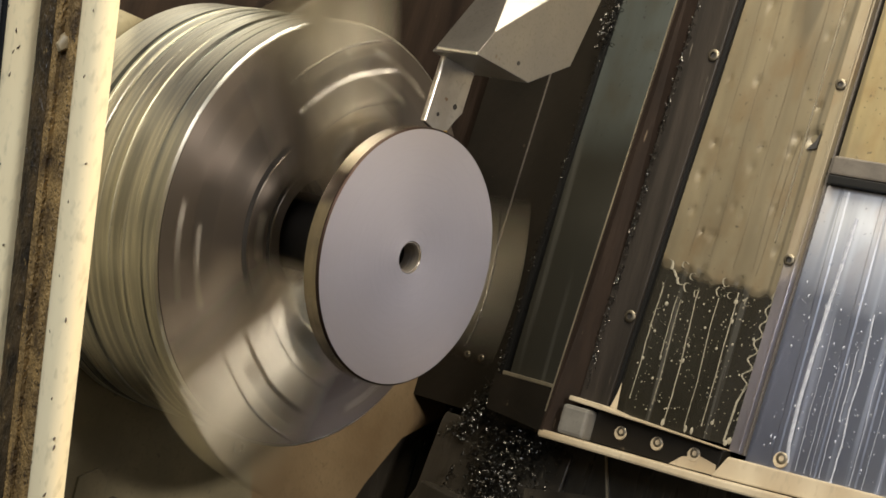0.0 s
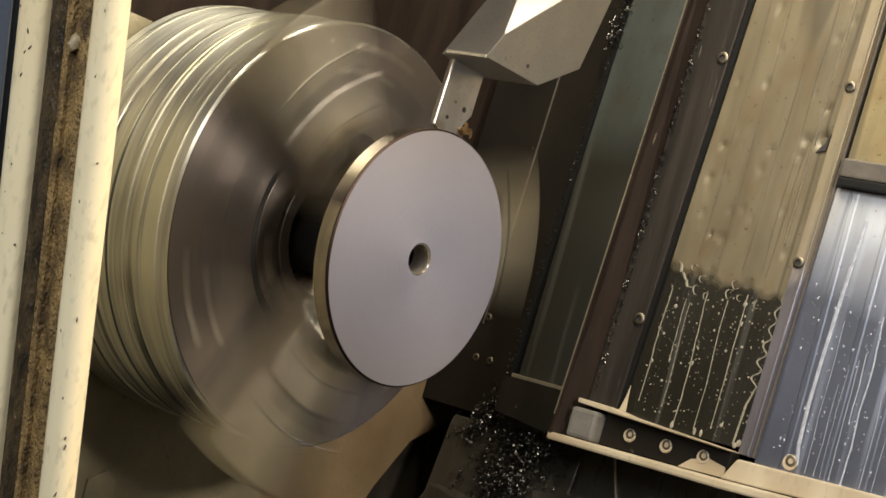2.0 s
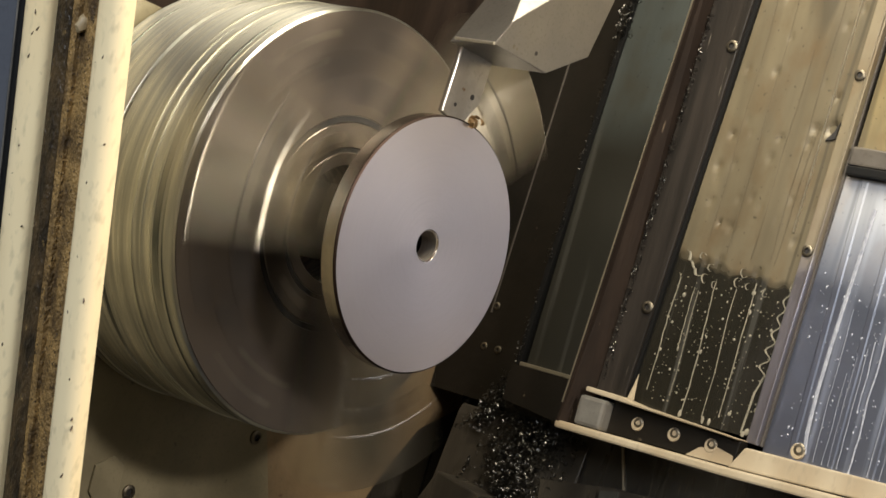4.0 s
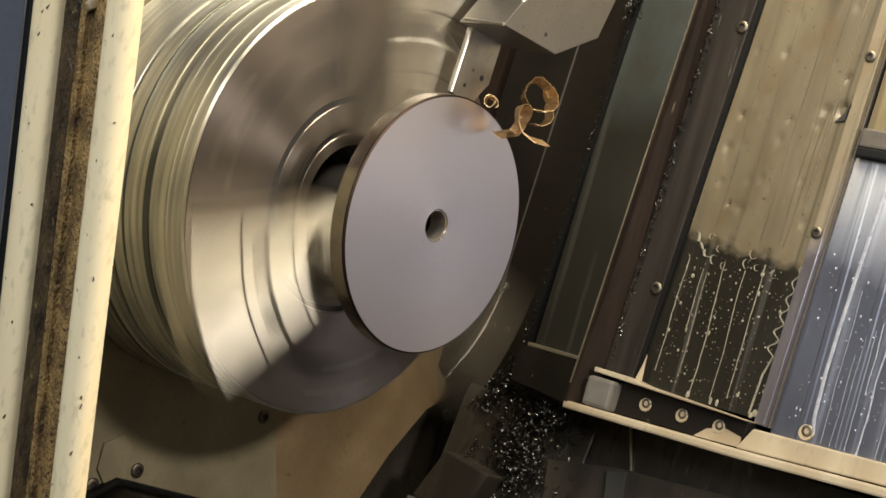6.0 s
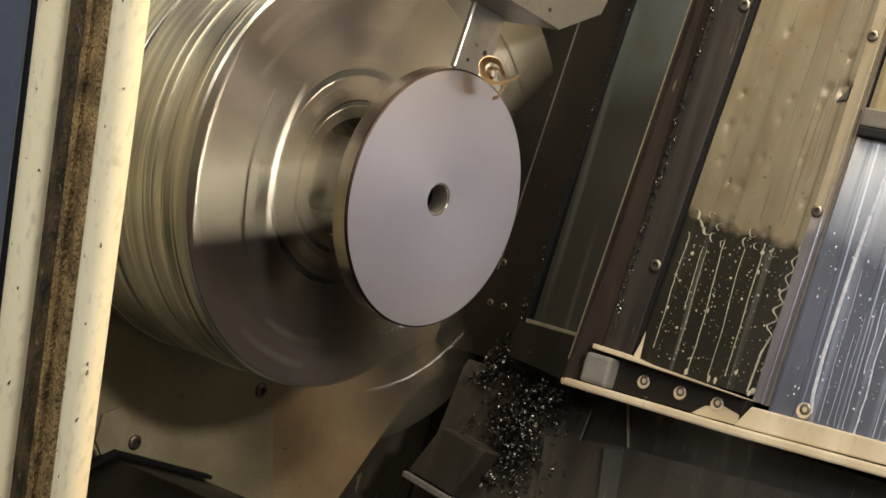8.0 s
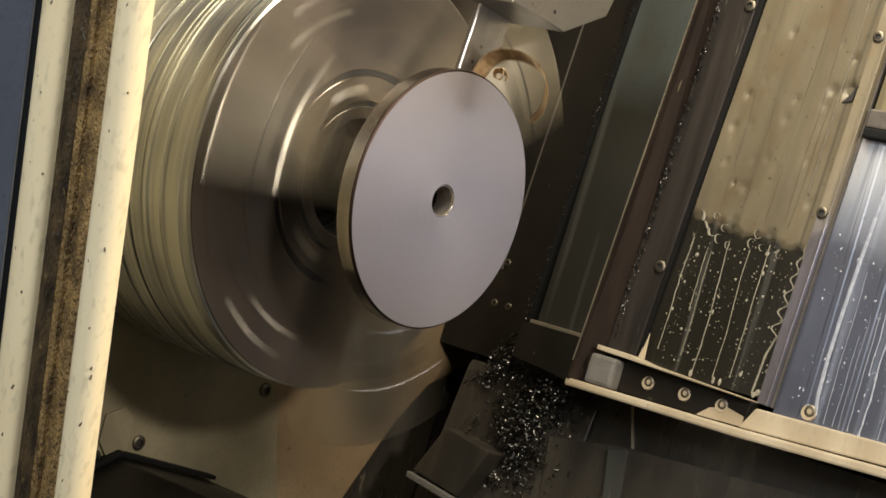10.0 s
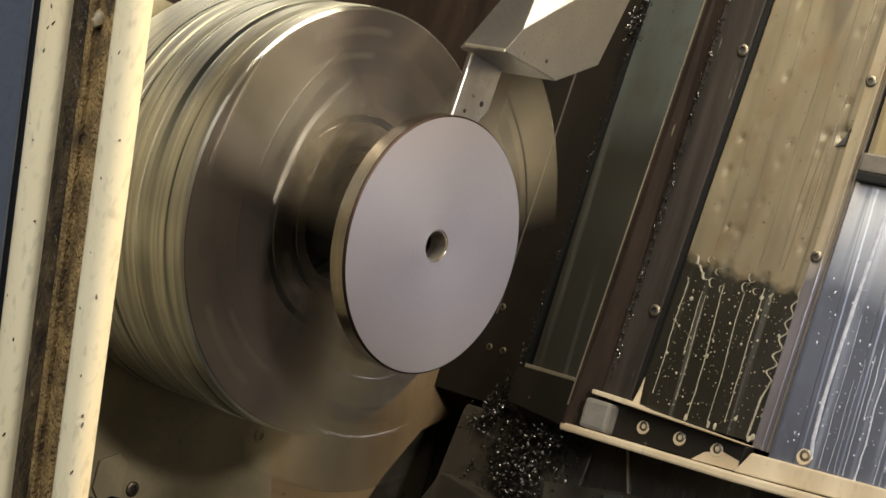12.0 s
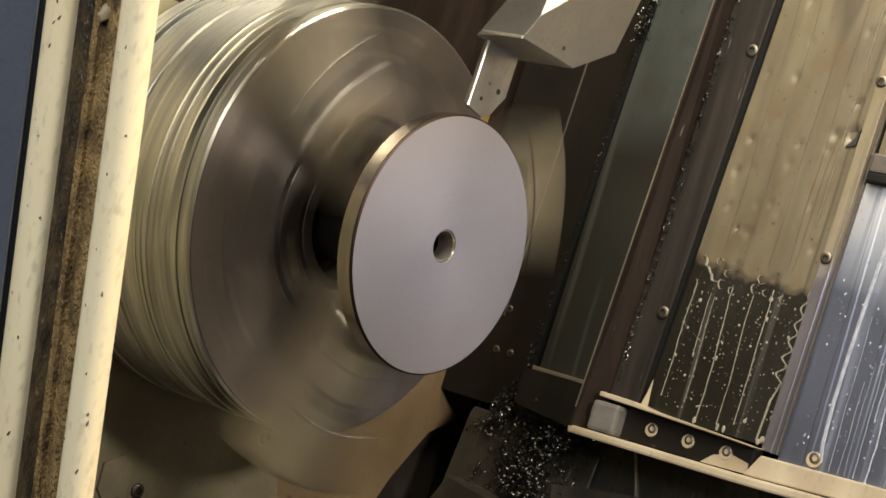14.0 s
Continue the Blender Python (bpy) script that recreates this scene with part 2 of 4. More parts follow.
# ---- builders ----
def finish(name, bm, mat, smooth=False, bevel=0.0):
    if bevel:
        sharp = [e for e in bm.edges if len(e.link_faces) == 2 and e.calc_face_angle(0) > 0.5]
        bmesh.ops.bevel(bm, geom=sharp, offset=bevel, segments=2, affect="EDGES", profile=0.6)
    bmesh.ops.recalc_face_normals(bm, faces=bm.faces)
    mesh = bpy.data.meshes.new(name)
    bm.to_mesh(mesh)
    bm.free()
    mesh.materials.append(mat)
    if smooth:
        for p in mesh.polygons:
            p.use_smooth = True
        mesh.set_sharp_from_angle(angle=radians(35))
    return mesh


def structure(name, bm, mat, label, category="", smooth=False, bevel=0.0, m=None):
    ob = new(name, finish(name, bm, mat, smooth, bevel))
    ob.matrix_world = G if m is None else m
    return tagged(ob, label, category, kind="structure")


def thing(name, base, label, category, group=""):
    ob = new(name)
    ob.empty_display_size = 0.02
    ob.matrix_world = G @ Matrix.Translation(base)
    ob["base"] = base
    return tagged(ob, label, category, group)


def part(name, bm, mat, parent, label="", smooth=False, bevel=0.0):
    """One mesh under a thing or a part; coordinates are the machine's, less the thing's base."""
    top = parent
    while top.parent:
        top = top.parent
    if "base" in top.keys():
        bmesh.ops.translate(bm, verts=bm.verts, vec=-Vector(top["base"]))
    ob = new(name, finish(name, bm, mat, smooth, bevel))
    ob.parent = parent
    return tagged(ob, label)


def box(x0, x1, y0, y1, z0, z1, bm=None):
    bm = bm or bmesh.new()
    m = Matrix.LocRotScale(((x0 + x1) / 2, (y0 + y1) / 2, (z0 + z1) / 2), None, (abs(x1 - x0), abs(y1 - y0), abs(z1 - z0)))
    bmesh.ops.create_cube(bm, size=1, matrix=m)
    return bm


def prism(points, axis, low, high, bm=None):
    """A polygon in the plane across an axis, drawn out along it from low to high."""
    bm = bm or bmesh.new()

    def place(p, v):
        return {"x": (v, p[0], p[1]), "y": (p[0], v, p[1]), "z": (p[0], p[1], v)}[axis]

    a, b = ([bm.verts.new(place(p, v)) for p in points] for v in (low, high))
    bm.faces.new(a)
    bm.faces.new(b[::-1])
    for n in range(len(points)):
        k = (n + 1) % len(points)
        bm.faces.new((a[n], b[n], b[k], a[k]))
    return bm


def lathe(profile, steps=96, bm=None):
    """A closed profile of (x, radius) turned round the x axis."""
    bm = bm or bmesh.new()
    rings = []
    for x, r in profile:
        rings.append([bm.verts.new((x, r * math.cos(2 * math.pi * k / steps), r * math.sin(2 * math.pi * k / steps))) for k in range(steps)])
    for a, b in zip(rings, rings[1:] + rings[:1]):
        for k in range(steps):
            n = (k + 1) % steps
            bm.faces.new((a[k], a[n], b[n], b[k]))
    return bm


def rod(p0, p1, r0, r1=None, steps=12, bm=None):
    bm = bm or bmesh.new()
    p0, p1 = Vector(p0), Vector(p1)
    d = p1 - p0
    m = Matrix.Translation((p0 + p1) / 2) @ d.to_track_quat("Z", "Y").to_matrix().to_4x4()
    bmesh.ops.create_cone(bm, cap_ends=True, segments=steps, radius1=r0, radius2=r0 if r1 is None else r1, depth=d.length, matrix=m)
    return bm


def bolt(parent_label, place, way, r, group, ringed=False):
    """A button-head screw with a socket, its head pointing along way."""
    ob = thing("screw", place, parent_label, "screw", group)
    d = Vector(way).normalized()
    q = d.to_track_quat("X", "Z").to_matrix().to_4x4()
    bm = lathe([(0.0, r * 0.5), (0.0, r), (r * 0.22, r * 0.98), (r * 0.34, r * 0.84), (r * 0.38, r * 0.62), (r * 0.38, r * 0.5), (r * 0.1, r * 0.48)], 20)
    bmesh.ops.transform(bm, matrix=Matrix.Translation(place) @ q, verts=bm.verts)
    part("screw_head", bm, BOLT_STEEL, ob, smooth=True)
    if ringed:
        bm = rod((place[0] - 0.22 * r, place[1] - 0.0012, place[2] - 0.3 * r), (place[0] - 0.22 * r, place[1], place[2] - 0.3 * r), r * 1.18, r * 1.3, 20)
        part("coolant_ring", bm, WET_CREAM, ob, "crescent of dried coolant", smooth=True)
    bm = lathe([(0.0, 0.0001), (r * 0.12, 0.0001), (r * 0.12, r * 0.49), (0.0, r * 0.49)], 6)
    bmesh.ops.transform(bm, matrix=Matrix.Translation(place) @ q, verts=bm.verts)
    part("socket", bm, BORE_BLACK, ob, "dark hexagon socket")
    return ob


# ---- room and enclosure ----
def room():
    structure("floor", box(-3, 4, -4, 2.5, -0.1, 0), CONCRETE, "grey concrete workshop floor", "floor", m=Matrix())
    structure("wall_north", box(-3, 4, 2.5, 2.6, 0, 3.2), WALL_PAINT, "plain grey workshop wall", "wall", m=Matrix())
    structure("wall_south", box(-3, 4, -4.1, -4, 0, 3.2), WALL_PAINT, "plain grey workshop wall", "wall", m=Matrix())
    structure("wall_west", box(-3.1, -3, -4, 2.5, 0, 3.2), WALL_PAINT, "plain grey workshop wall", "wall", m=Matrix())
    structure("wall_east", box(4, 4.1, -4, 2.5, 0, 3.2), WALL_PAINT, "plain grey workshop wall", "wall", m=Matrix())
    structure("ceiling", box(-3, 4, -4, 2.5, 3.2, 3.3), WALL_PAINT, "plain pale workshop ceiling", "ceiling", m=Matrix())


def enclosure():
    up = Matrix()
    structure("machine_base", prism([(-0.66, 0.0), (0.80, 0.0), (0.80, 0.62), (-0.56, 0.62), (-0.66, 0.54)], "x", -0.62, 1.36), CREAM, "cream painted lathe base cabinet", "machine base", m=up, bevel=0.01)
    structure("wall_machine_back", box(-0.60, 1.34, 0.78, 0.80, 0.62, 2.04), DARK_PAINT, "dark oily back wall of the lathe", "wall", m=up)
    structure("wall_machine_right", prism([(-0.55, 0.62), (0.78, 0.62), (0.78, 2.04), (-0.22, 2.04)], "x", 1.34, 1.36), CREAM, "cream painted end wall of the lathe", "wall", m=up)
    structure("wall_machine_left", prism([(-0.55, 0.62), (0.78, 0.62), (0.78, 2.04), (-0.22, 2.04)], "x", -0.62, -0.60), CREAM, "cream painted end wall of the lathe", "wall", m=up)
    structure("wall_machine_roof", box(-0.62, 1.36, -0.16, 0.80, 2.04, 2.06), CREAM, "cream painted roof sheet of the lathe", "ceiling", m=up)
    structure("chip_pan", box(-0.60, 1.34, -0.55, 0.78, 0.621, 0.64), DARK_PAINT, "dark oily chip pan under the spindle", "pan", m=up)
    # bed casting under the covers
    structure("bed_wall", prism([(0.315, -0.42), (0.42, -0.42), (0.42, -0.10), (0.315, -0.10)], "x", -0.128, 1.3), BED_PAINT, "black oily bed casting under the way covers", "bed", bevel=0.003)


def headstock():
    """The plate behind the chuck: two sheets with a seam and a cut-off corner."""
    left = [(-0.36, -0.42), (0.1790, -0.42), (0.2040, -0.32), (0.1752, -0.252), (0.0933, -0.07), (0.0933, 0.12), (-0.36, 0.12)]
    right = [(0.180, -0.42), (0.21, -0.38), (0.265, -0.262), (0.302, -0.190), (0.336, -0.142), (0.388, -0.113), (0.380, -0.06), (0.34, -0.01), (0.24, 0.04), (0.094, 0.06), (0.094, -0.07), (0.176, -0.252), (0.205, -0.32)]
    structure("headstock_plate_left", prism(left, "x", -0.262, -0.231), OLIVE_PLATE, "olive oil-filmed headstock plate behind the chuck", "plate", bevel=0.001)
    structure("headstock_plate_right", prism(right, "x", -0.262, -0.232), RUST_PLATE, "rust-stained tan headstock plate with a cut corner", "plate", bevel=0.0015)
    structure("headstock_skirt", prism([(0.182, -0.42), (0.445, -0.42), (0.445, -0.03), (0.372, -0.03), (0.372, -0.118), (0.30, -0.150), (0.262, -0.24)], "x", -0.246, -0.2395), BED_PAINT, "dark brown oily skirt sheet below the cut corner", "plate", bevel=0.001)
    structure("trim_skirt_fold", box(-0.2394, -0.2382, 0.372, 0.3735, -0.42, -0.15), BLACK_EDGE, "thin fold line of the skirt sheet", "trim")
    structure("headstock_side", box(-0.27, -0.2625, -0.36, 0.42, -0.42, 0.7), BROWN_FLANGE, "dark side sheet behind the headstock plate", "plate")
    for y, z in ((0.008, -0.242), (-0.032, -0.259), (0.128, -0.180)):
        bolt("worn steel button-head screw in the headstock plate", (-0.231, y, z), (1, 0, 0), 0.0062, "screws of the headstock plate")
    for y, z in ((0.376, -0.1425), (0.400, -0.110)):
        bolt("oily button-head screw in the dark side sheet", (-0.2395, y, z), (1, 0, 0), 0.0058, "screws of the side sheet")
    patch = thing("cover_patch", (-0.231, -0.017, -0.238), "small olive metal tab screwed to the headstock plate", "metal tab")
    part("tab", prism([(-0.034, -0.225), (-0.017, -0.216), (-0.006, -0.222), (-0.003, -0.250), (-0.021, -0.258), (-0.033, -0.246)], "x", -0.231, -0.2285), OLIVE_PLATE, patch, bevel=0.0006)
    hood = thing("conveyor_hood", (-0.19, 0.03, -0.40), "black sheet-metal hood in the chip pan", "hood")
    part("hood_body", prism([(-0.09, -0.40), (-0.06, -0.285), (-0.012, -0.2555), (0.094, -0.262), (0.125, -0.30), (0.14, -0.40)], "x", -0.2305, -0.10), DARK_PAINT, hood, bevel=0.003)
    part("hood_rim", prism([(-0.06, -0.282), (-0.012, -0.2535), (0.094, -0.260), (0.094, -0.2565), (-0.0125, -0.2495), (-0.062, -0.278)], "x", -0.2305, -0.222), BLACK_EDGE, hood, "raised black rim", bevel=0.0006)


def slanted(x0, x1, z0, z1, y0, y1, lean):
    """A strip along the slant whose edges lean by lean metres in x per metre of z."""
    return prism([(x0 + lean * (z0 - 0.1), z0), (x1 + lean * (z0 - 0.1), z0), (x1 + lean * (z1 - 0.1), z1), (x0 + lean * (z1 - 0.1), z1)], "y", y0, y1)


def tapered(x0, x1, z0, z1, y0, y1, lean0, lean1):
    """A strip whose two edges lean differently."""
    return prism([(x0 + lean0 * (z0 - 0.1), z0), (x1 + lean1 * (z0 - 0.1), z0), (x1 + lean1 * (z1 - 0.1), z1), (x0 + lean0 * (z1 - 0.1), z1)], "y", y0, y1)


def dented_sheet(x0, x1, z0, z1, y, thick, dents, lean, nx=60, nz=150):
    """A thin sheet with pressed dents; y is its front."""
    bm = bmesh.new()
    grid = []
    for k in range(nz + 1):
        row = []
        for n in range(nx + 1):
            z = z0 + (z1 - z0) * k / nz
            x = (x0 + 0.050 * (z - 0.1)) * (1 - n / nx) + (x1 + lean * (z - 0.1)) * n / nx
            d = sum(depth * math.exp(-((x - a) ** 2 + (z - b) ** 2) / (2 * s * s)) for a, b, s, depth in dents)
            row.append(bm.verts.new((x, y + d + 0.0004 * math.sin(x * 90) * math.sin(z * 37), z)))
        grid.append(row)
    for k in range(nz):
        for n in range(nx):
            bm.faces.new((grid[k][n], grid[k][n + 1], grid[k + 1][n + 1], grid[k + 1][n]))
    back = bmesh.ops.extrude_face_region(bm, geom=bm.faces[:])
    for v in back["geom"]:
        if isinstance(v, bmesh.types.BMVert):
            v.co.y = y + thick
    return bm


def way_covers():
    rng = random.Random(4)
    structure("wall_panel_dark", slanted(-0.252, -0.110, -0.10, 0.9, 0.334, 0.345, 0.03), DARK_PAINT, "dark oily back panel beside the chuck", "panel")
    for x, z in ((-0.1823, -0.013), (-0.1836, -0.0514), (-0.1673, -0.0514)):
        bolt("small glinting screw in the dark back panel", (x, 0.334, z), (0, -1, 0), 0.0036, "screws of the back panel")
    structure("trim_panel_seam", slanted(-0.1830, -0.1821, -0.02, 0.9, 0.3325, 0.334, 0.03), LIP_STEEL, "thin folded seam of the back panel", "trim")
    structure("trim_rubber", slanted(-0.1145, -0.1095, -0.06, 0.9, 0.302, 0.334, 0.04), BLACK_EDGE, "black rubber wiper strip", "trim")
    structure("panel_green", tapered(-0.109, -0.0200, -0.10, 0.9, 0.305, 0.318, 0.012, 0.030), GREEN_PANEL, "green-grey steel panel with faint run marks", "panel")
    structure("trim_ledge", box(-0.112, -0.044, 0.296, 0.306, -0.0600, -0.0565), TRIM_STEEL, "narrow worn ledge across the steel panel", "trim", bevel=0.0006)
    structure("panel_foot", prism([(-0.1195, -0.0920), (-0.040, -0.1000), (-0.040, -0.0605), (-0.1195, -0.0605)], "y", 0.296, 0.315), DARK_PAINT, "dark foot sheet of the steel panel", "panel", bevel=0.001)
    # brown angle: a flange that stands towards the door
    angle = thing("angle_guard", (-0.03, 0.29, -0.1), "brown oxide steel angle guard with a worn front edge", "angle guard")
    def web_between(front, back, y0, y1, thick, z0, z1):
        """A sheet on edge whose front and back edges lean by their own amounts."""
        bm = bmesh.new()
        rings = []
        for z in (z0, z1):
            xf, xb = front[0] + front[1] * (z - 0.1), back[0] + back[1] * (z - 0.1)
            rings.append([bm.verts.new(p) for p in ((xf, y0, z), (xf + thick, y0, z), (xb + thick, y1, z), (xb, y1, z))])
        bm.faces.new(rings[0])
        bm.faces.new(rings[1][::-1])
        for k in range(4):
            n = (k + 1) % 4
            bm.faces.new((rings[0][k], rings[0][n], rings[1][n], rings[1][k]))
        return bm

    part("web", web_between((-0.0257, 0.045), (-0.0165, 0.022), 0.262, 0.292, 0.0022, -0.096, 0.42), BROWN_FLANGE, angle)
    part("worn_edge", web_between((-0.0262, 0.045), (-0.0262, 0.045), 0.2612, 0.2622, 0.0010, -0.080, 0.42), TRIM_STEEL, angle, "bare worn edge")
    strip = thing("guard_strip", (0.0, 0.29, -0.063), "dark steel guard strip beside the way cover", "guard strip")
    part("strip", tapered(-0.0165, 0.0165, -0.063, 0.9, 0.284, 0.294, 0.022, 0.046), STRIP_PAINT, strip, bevel=0.001)
    part("strip_lip", tapered(0.0167, 0.0200, -0.063, 0.9, 0.2865, 0.294, 0.046, 0.050), BLACK_EDGE, strip, "black sealing lip")
    for z in (0.0145, 0.2420, 0.48):
        bolt("oily button-head screw in the dark guard strip", (0.0066 + 0.045 * z, 0.284, z), (0, -1, 0), 0.0054, "screws of the guard strip")
    # dented cover
    dents = []
    for k in range(34):
        dents.append((rng.uniform(0.03, 0.13), rng.uniform(0.07, 0.32), rng.uniform(0.0010, 0.0022), rng.uniform(0.0010, 0.0028)))
    for x, z, s, d in ((0.124, 0.187, 0.004, 0.005), (0.110, 0.185, 0.003, 0.003), (0.058, 0.065, 0.0025, 0.002), (0.094, 0.062, 0.0025, 0.002), (0.045, 0.062, 0.002, 0.002), (0.10, 0.05, 0.002, 0.002)):
        dents.append((x, z, s, d))
    cover = thing("way_cover", (0.08, 0.29, -0.07), "dented steel way cover, painted tan reflection above and dark one below", "way cover")
    part("sheet", dented_sheet(0.0201, 0.1300, -0.066, 0.42, 0.290, 0.003, dents, 0.022), COVER, cover, smooth=True)
    part("sheet_top", tapered(0.0201, 0.1300, 0.42, 0.9, 0.290, 0.293, 0.050, 0.022), COVER, cover)
    part("fold", slanted(0.1150, 0.1165, 0.10, 0.6, 0.2890, 0.2905, 0.022), TRIM_STEEL, cover, "thin pressed fold line")
    for x, top, low, lean in ((0.043, 0.33, 0.075, 0.010), (0.063, 0.36, 0.070, 0.004), (0.086, 0.25, 0.072, 0.024), (0.103, 0.36, 0.075, 0.012), (0.108, 0.19, 0.070, 0.050)):
        bm = bmesh.new()
        last = None
        for k in range(25):
            z = top + (low - top) * k / 24
            px = x + lean * (z - 0.1) + 0.0006 * math.sin(z * 55 + x * 900)
            pair = [bm.verts.new((px + d, 0.28965 - (0.0002 if n else 0.0), z)) for n, d in enumerate((-0.00022, 0.0, 0.00022)) if n != 1] + [bm.verts.new((px, 0.2893, z))]
            if last:
                bm.faces.new((last[0], last[2], pair[2], pair[0]))
                bm.faces.new((last[2], last[1], pair[1], pair[2]))
            last = pair
        part("run_mark", bm, RUN_STAIN, cover, "thin dark run mark")
    part("scuff", prism([(0.121, 0.1765), (0.1295, 0.1790), (0.1305, 0.1930), (0.1275, 0.1850)], "y", 0.2885, 0.2905), BORE_BLACK, cover, "dark torn scuff")
    edge = thing("cover_trim", (0.14, 0.29, -0.07), "worn steel trim between two way covers", "trim strip")
    part("trim_flat", slanted(0.1302, 0.1400, -0.07, 0.9, 0.286, 0.294, 0.022), COVER_TRIM, edge, bevel=0.0008)
    part("trim_bead", slanted(0.1402, 0.1424, -0.07, 0.9, 0.2835, 0.294, 0.03), COVER_TRIM, edge, "worn rounded bead", bevel=0.0008)
    # Dark strip put in for the shadow along the bright cover's left edge.
    part("trim_shade", slanted(0.1426, 0.1442, -0.07, 0.9, 0.2895, 0.294, 0.03), LIP_STEEL, edge, "dark strip for the shade at the cover edge")
    for z in (0.087, 0.232, 0.40):
        bolt("small screw in the worn cover trim", (0.1345 + 0.022 * (z - 0.1), 0.286, z), (0, -1, 0), 0.0048, "screws of the cover trim")
    right = thing("ribbed_way_cover", (0.5, 0.295, -0.075), "bright ribbed way cover with painted bluish sheen and coolant runs", "way cover")
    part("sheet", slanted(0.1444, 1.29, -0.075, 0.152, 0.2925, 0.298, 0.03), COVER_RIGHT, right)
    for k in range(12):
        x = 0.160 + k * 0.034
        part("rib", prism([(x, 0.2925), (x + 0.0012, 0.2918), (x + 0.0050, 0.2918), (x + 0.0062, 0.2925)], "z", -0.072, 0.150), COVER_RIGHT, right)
    bolt("screw ringed with dried coolant on the bright cover", (0.170, 0.2918, -0.064), (0, -1, 0), 0.0050, "screws of the bright cover", True)
    upper = thing("upper_way_cover", (0.5, 0.292, 0.175), "tan residue-coated upper way cover with a dark lip", "way cover")
    part("sheet", slanted(0.1475, 1.29, 0.1755, 0.9, 0.2895, 0.298, 0.03), COVER_UPPER, upper)
    part("lip", slanted(0.1475, 1.29, 0.160, 0.1750, 0.284, 0.298, 0.02), LIP_STEEL, upper, "steel front lip", bevel=0.0015)
    part("wiper", slanted(0.1475, 1.29, 0.1525, 0.1595, 0.2835, 0.298, 0.02), BLACK_EDGE, upper, "black rubber wiper", bevel=0.001)
    # foot of the covers
    foot = thing("foot_bracket", (0.05, 0.29, -0.1), "steel foot bracket of the way cover, coolant dried on it", "bracket")
    part("end_cap", box(-0.0200, 0.0060, 0.264, 0.294, -0.0940, -0.0690), GREY_CAP, foot, "smooth grey end cap", bevel=0.003)
    part("face_plate", prism([(0.0063, -0.0935), (0.1275, -0.0915), (0.1275, -0.0705), (0.0063, -0.0665)], "y", 0.276, 0.290), DARK_PAINT, foot, bevel=0.001)
    part("top_lip", prism([(-0.0190, -0.0655), (0.1280, -0.0700), (0.1280, -0.0690), (0.030, -0.0645), (0.012, -0.0620), (-0.0190, -0.0615)], "y", 0.268, 0.290), WET_CREAM, foot, "cream dried coolant along the lip", bevel=0.0008)
    part("lip_spur", prism([(0.0125, -0.062), (0.0190, -0.063), (0.0180, -0.052), (0.0170, -0.0400), (0.0155, -0.050)], "y", 0.2826, 0.2838), WET_CREAM, foot, "pointed cream run above the lip", bevel=0.0004)
    for x in (0.0342, 0.0695, 0.1045):
        bolt("button-head screw ringed with dried coolant", (x, 0.276, -0.0788), (0, -1, 0), 0.0044, "screws of the cover foot", True)
    part("dried_patch", prism([(0.084, -0.0925), (0.1265, -0.0912), (0.1250, -0.083), (0.110, -0.080), (0.094, -0.084)], "y", 0.2752, 0.2762), WET_CREAM, foot, "flat patch of dried coolant")
    ledge = thing("drip_ledge", (0.4, 0.27, -0.105), "cream coolant-coated drip ledge under the way covers", "ledge")
    part("ledge_bar", prism([(-0.036, -0.1015), (0.130, -0.1000), (1.29, -0.062), (1.29, -0.052), (0.130, -0.0925), (-0.036, -0.0950)], "y", 0.262, 0.300), WET_CREAM, ledge, bevel=0.002)
    part("ledge_flap", prism([(0.1245, -0.0922), (0.265, -0.0865), (1.29, -0.05), (1.29, -0.03), (0.265, -0.0705), (0.1350, -0.0740)], "y", 0.272, 0.300), WET_CREAM, ledge, "pale flap with dried runs", bevel=0.0015)


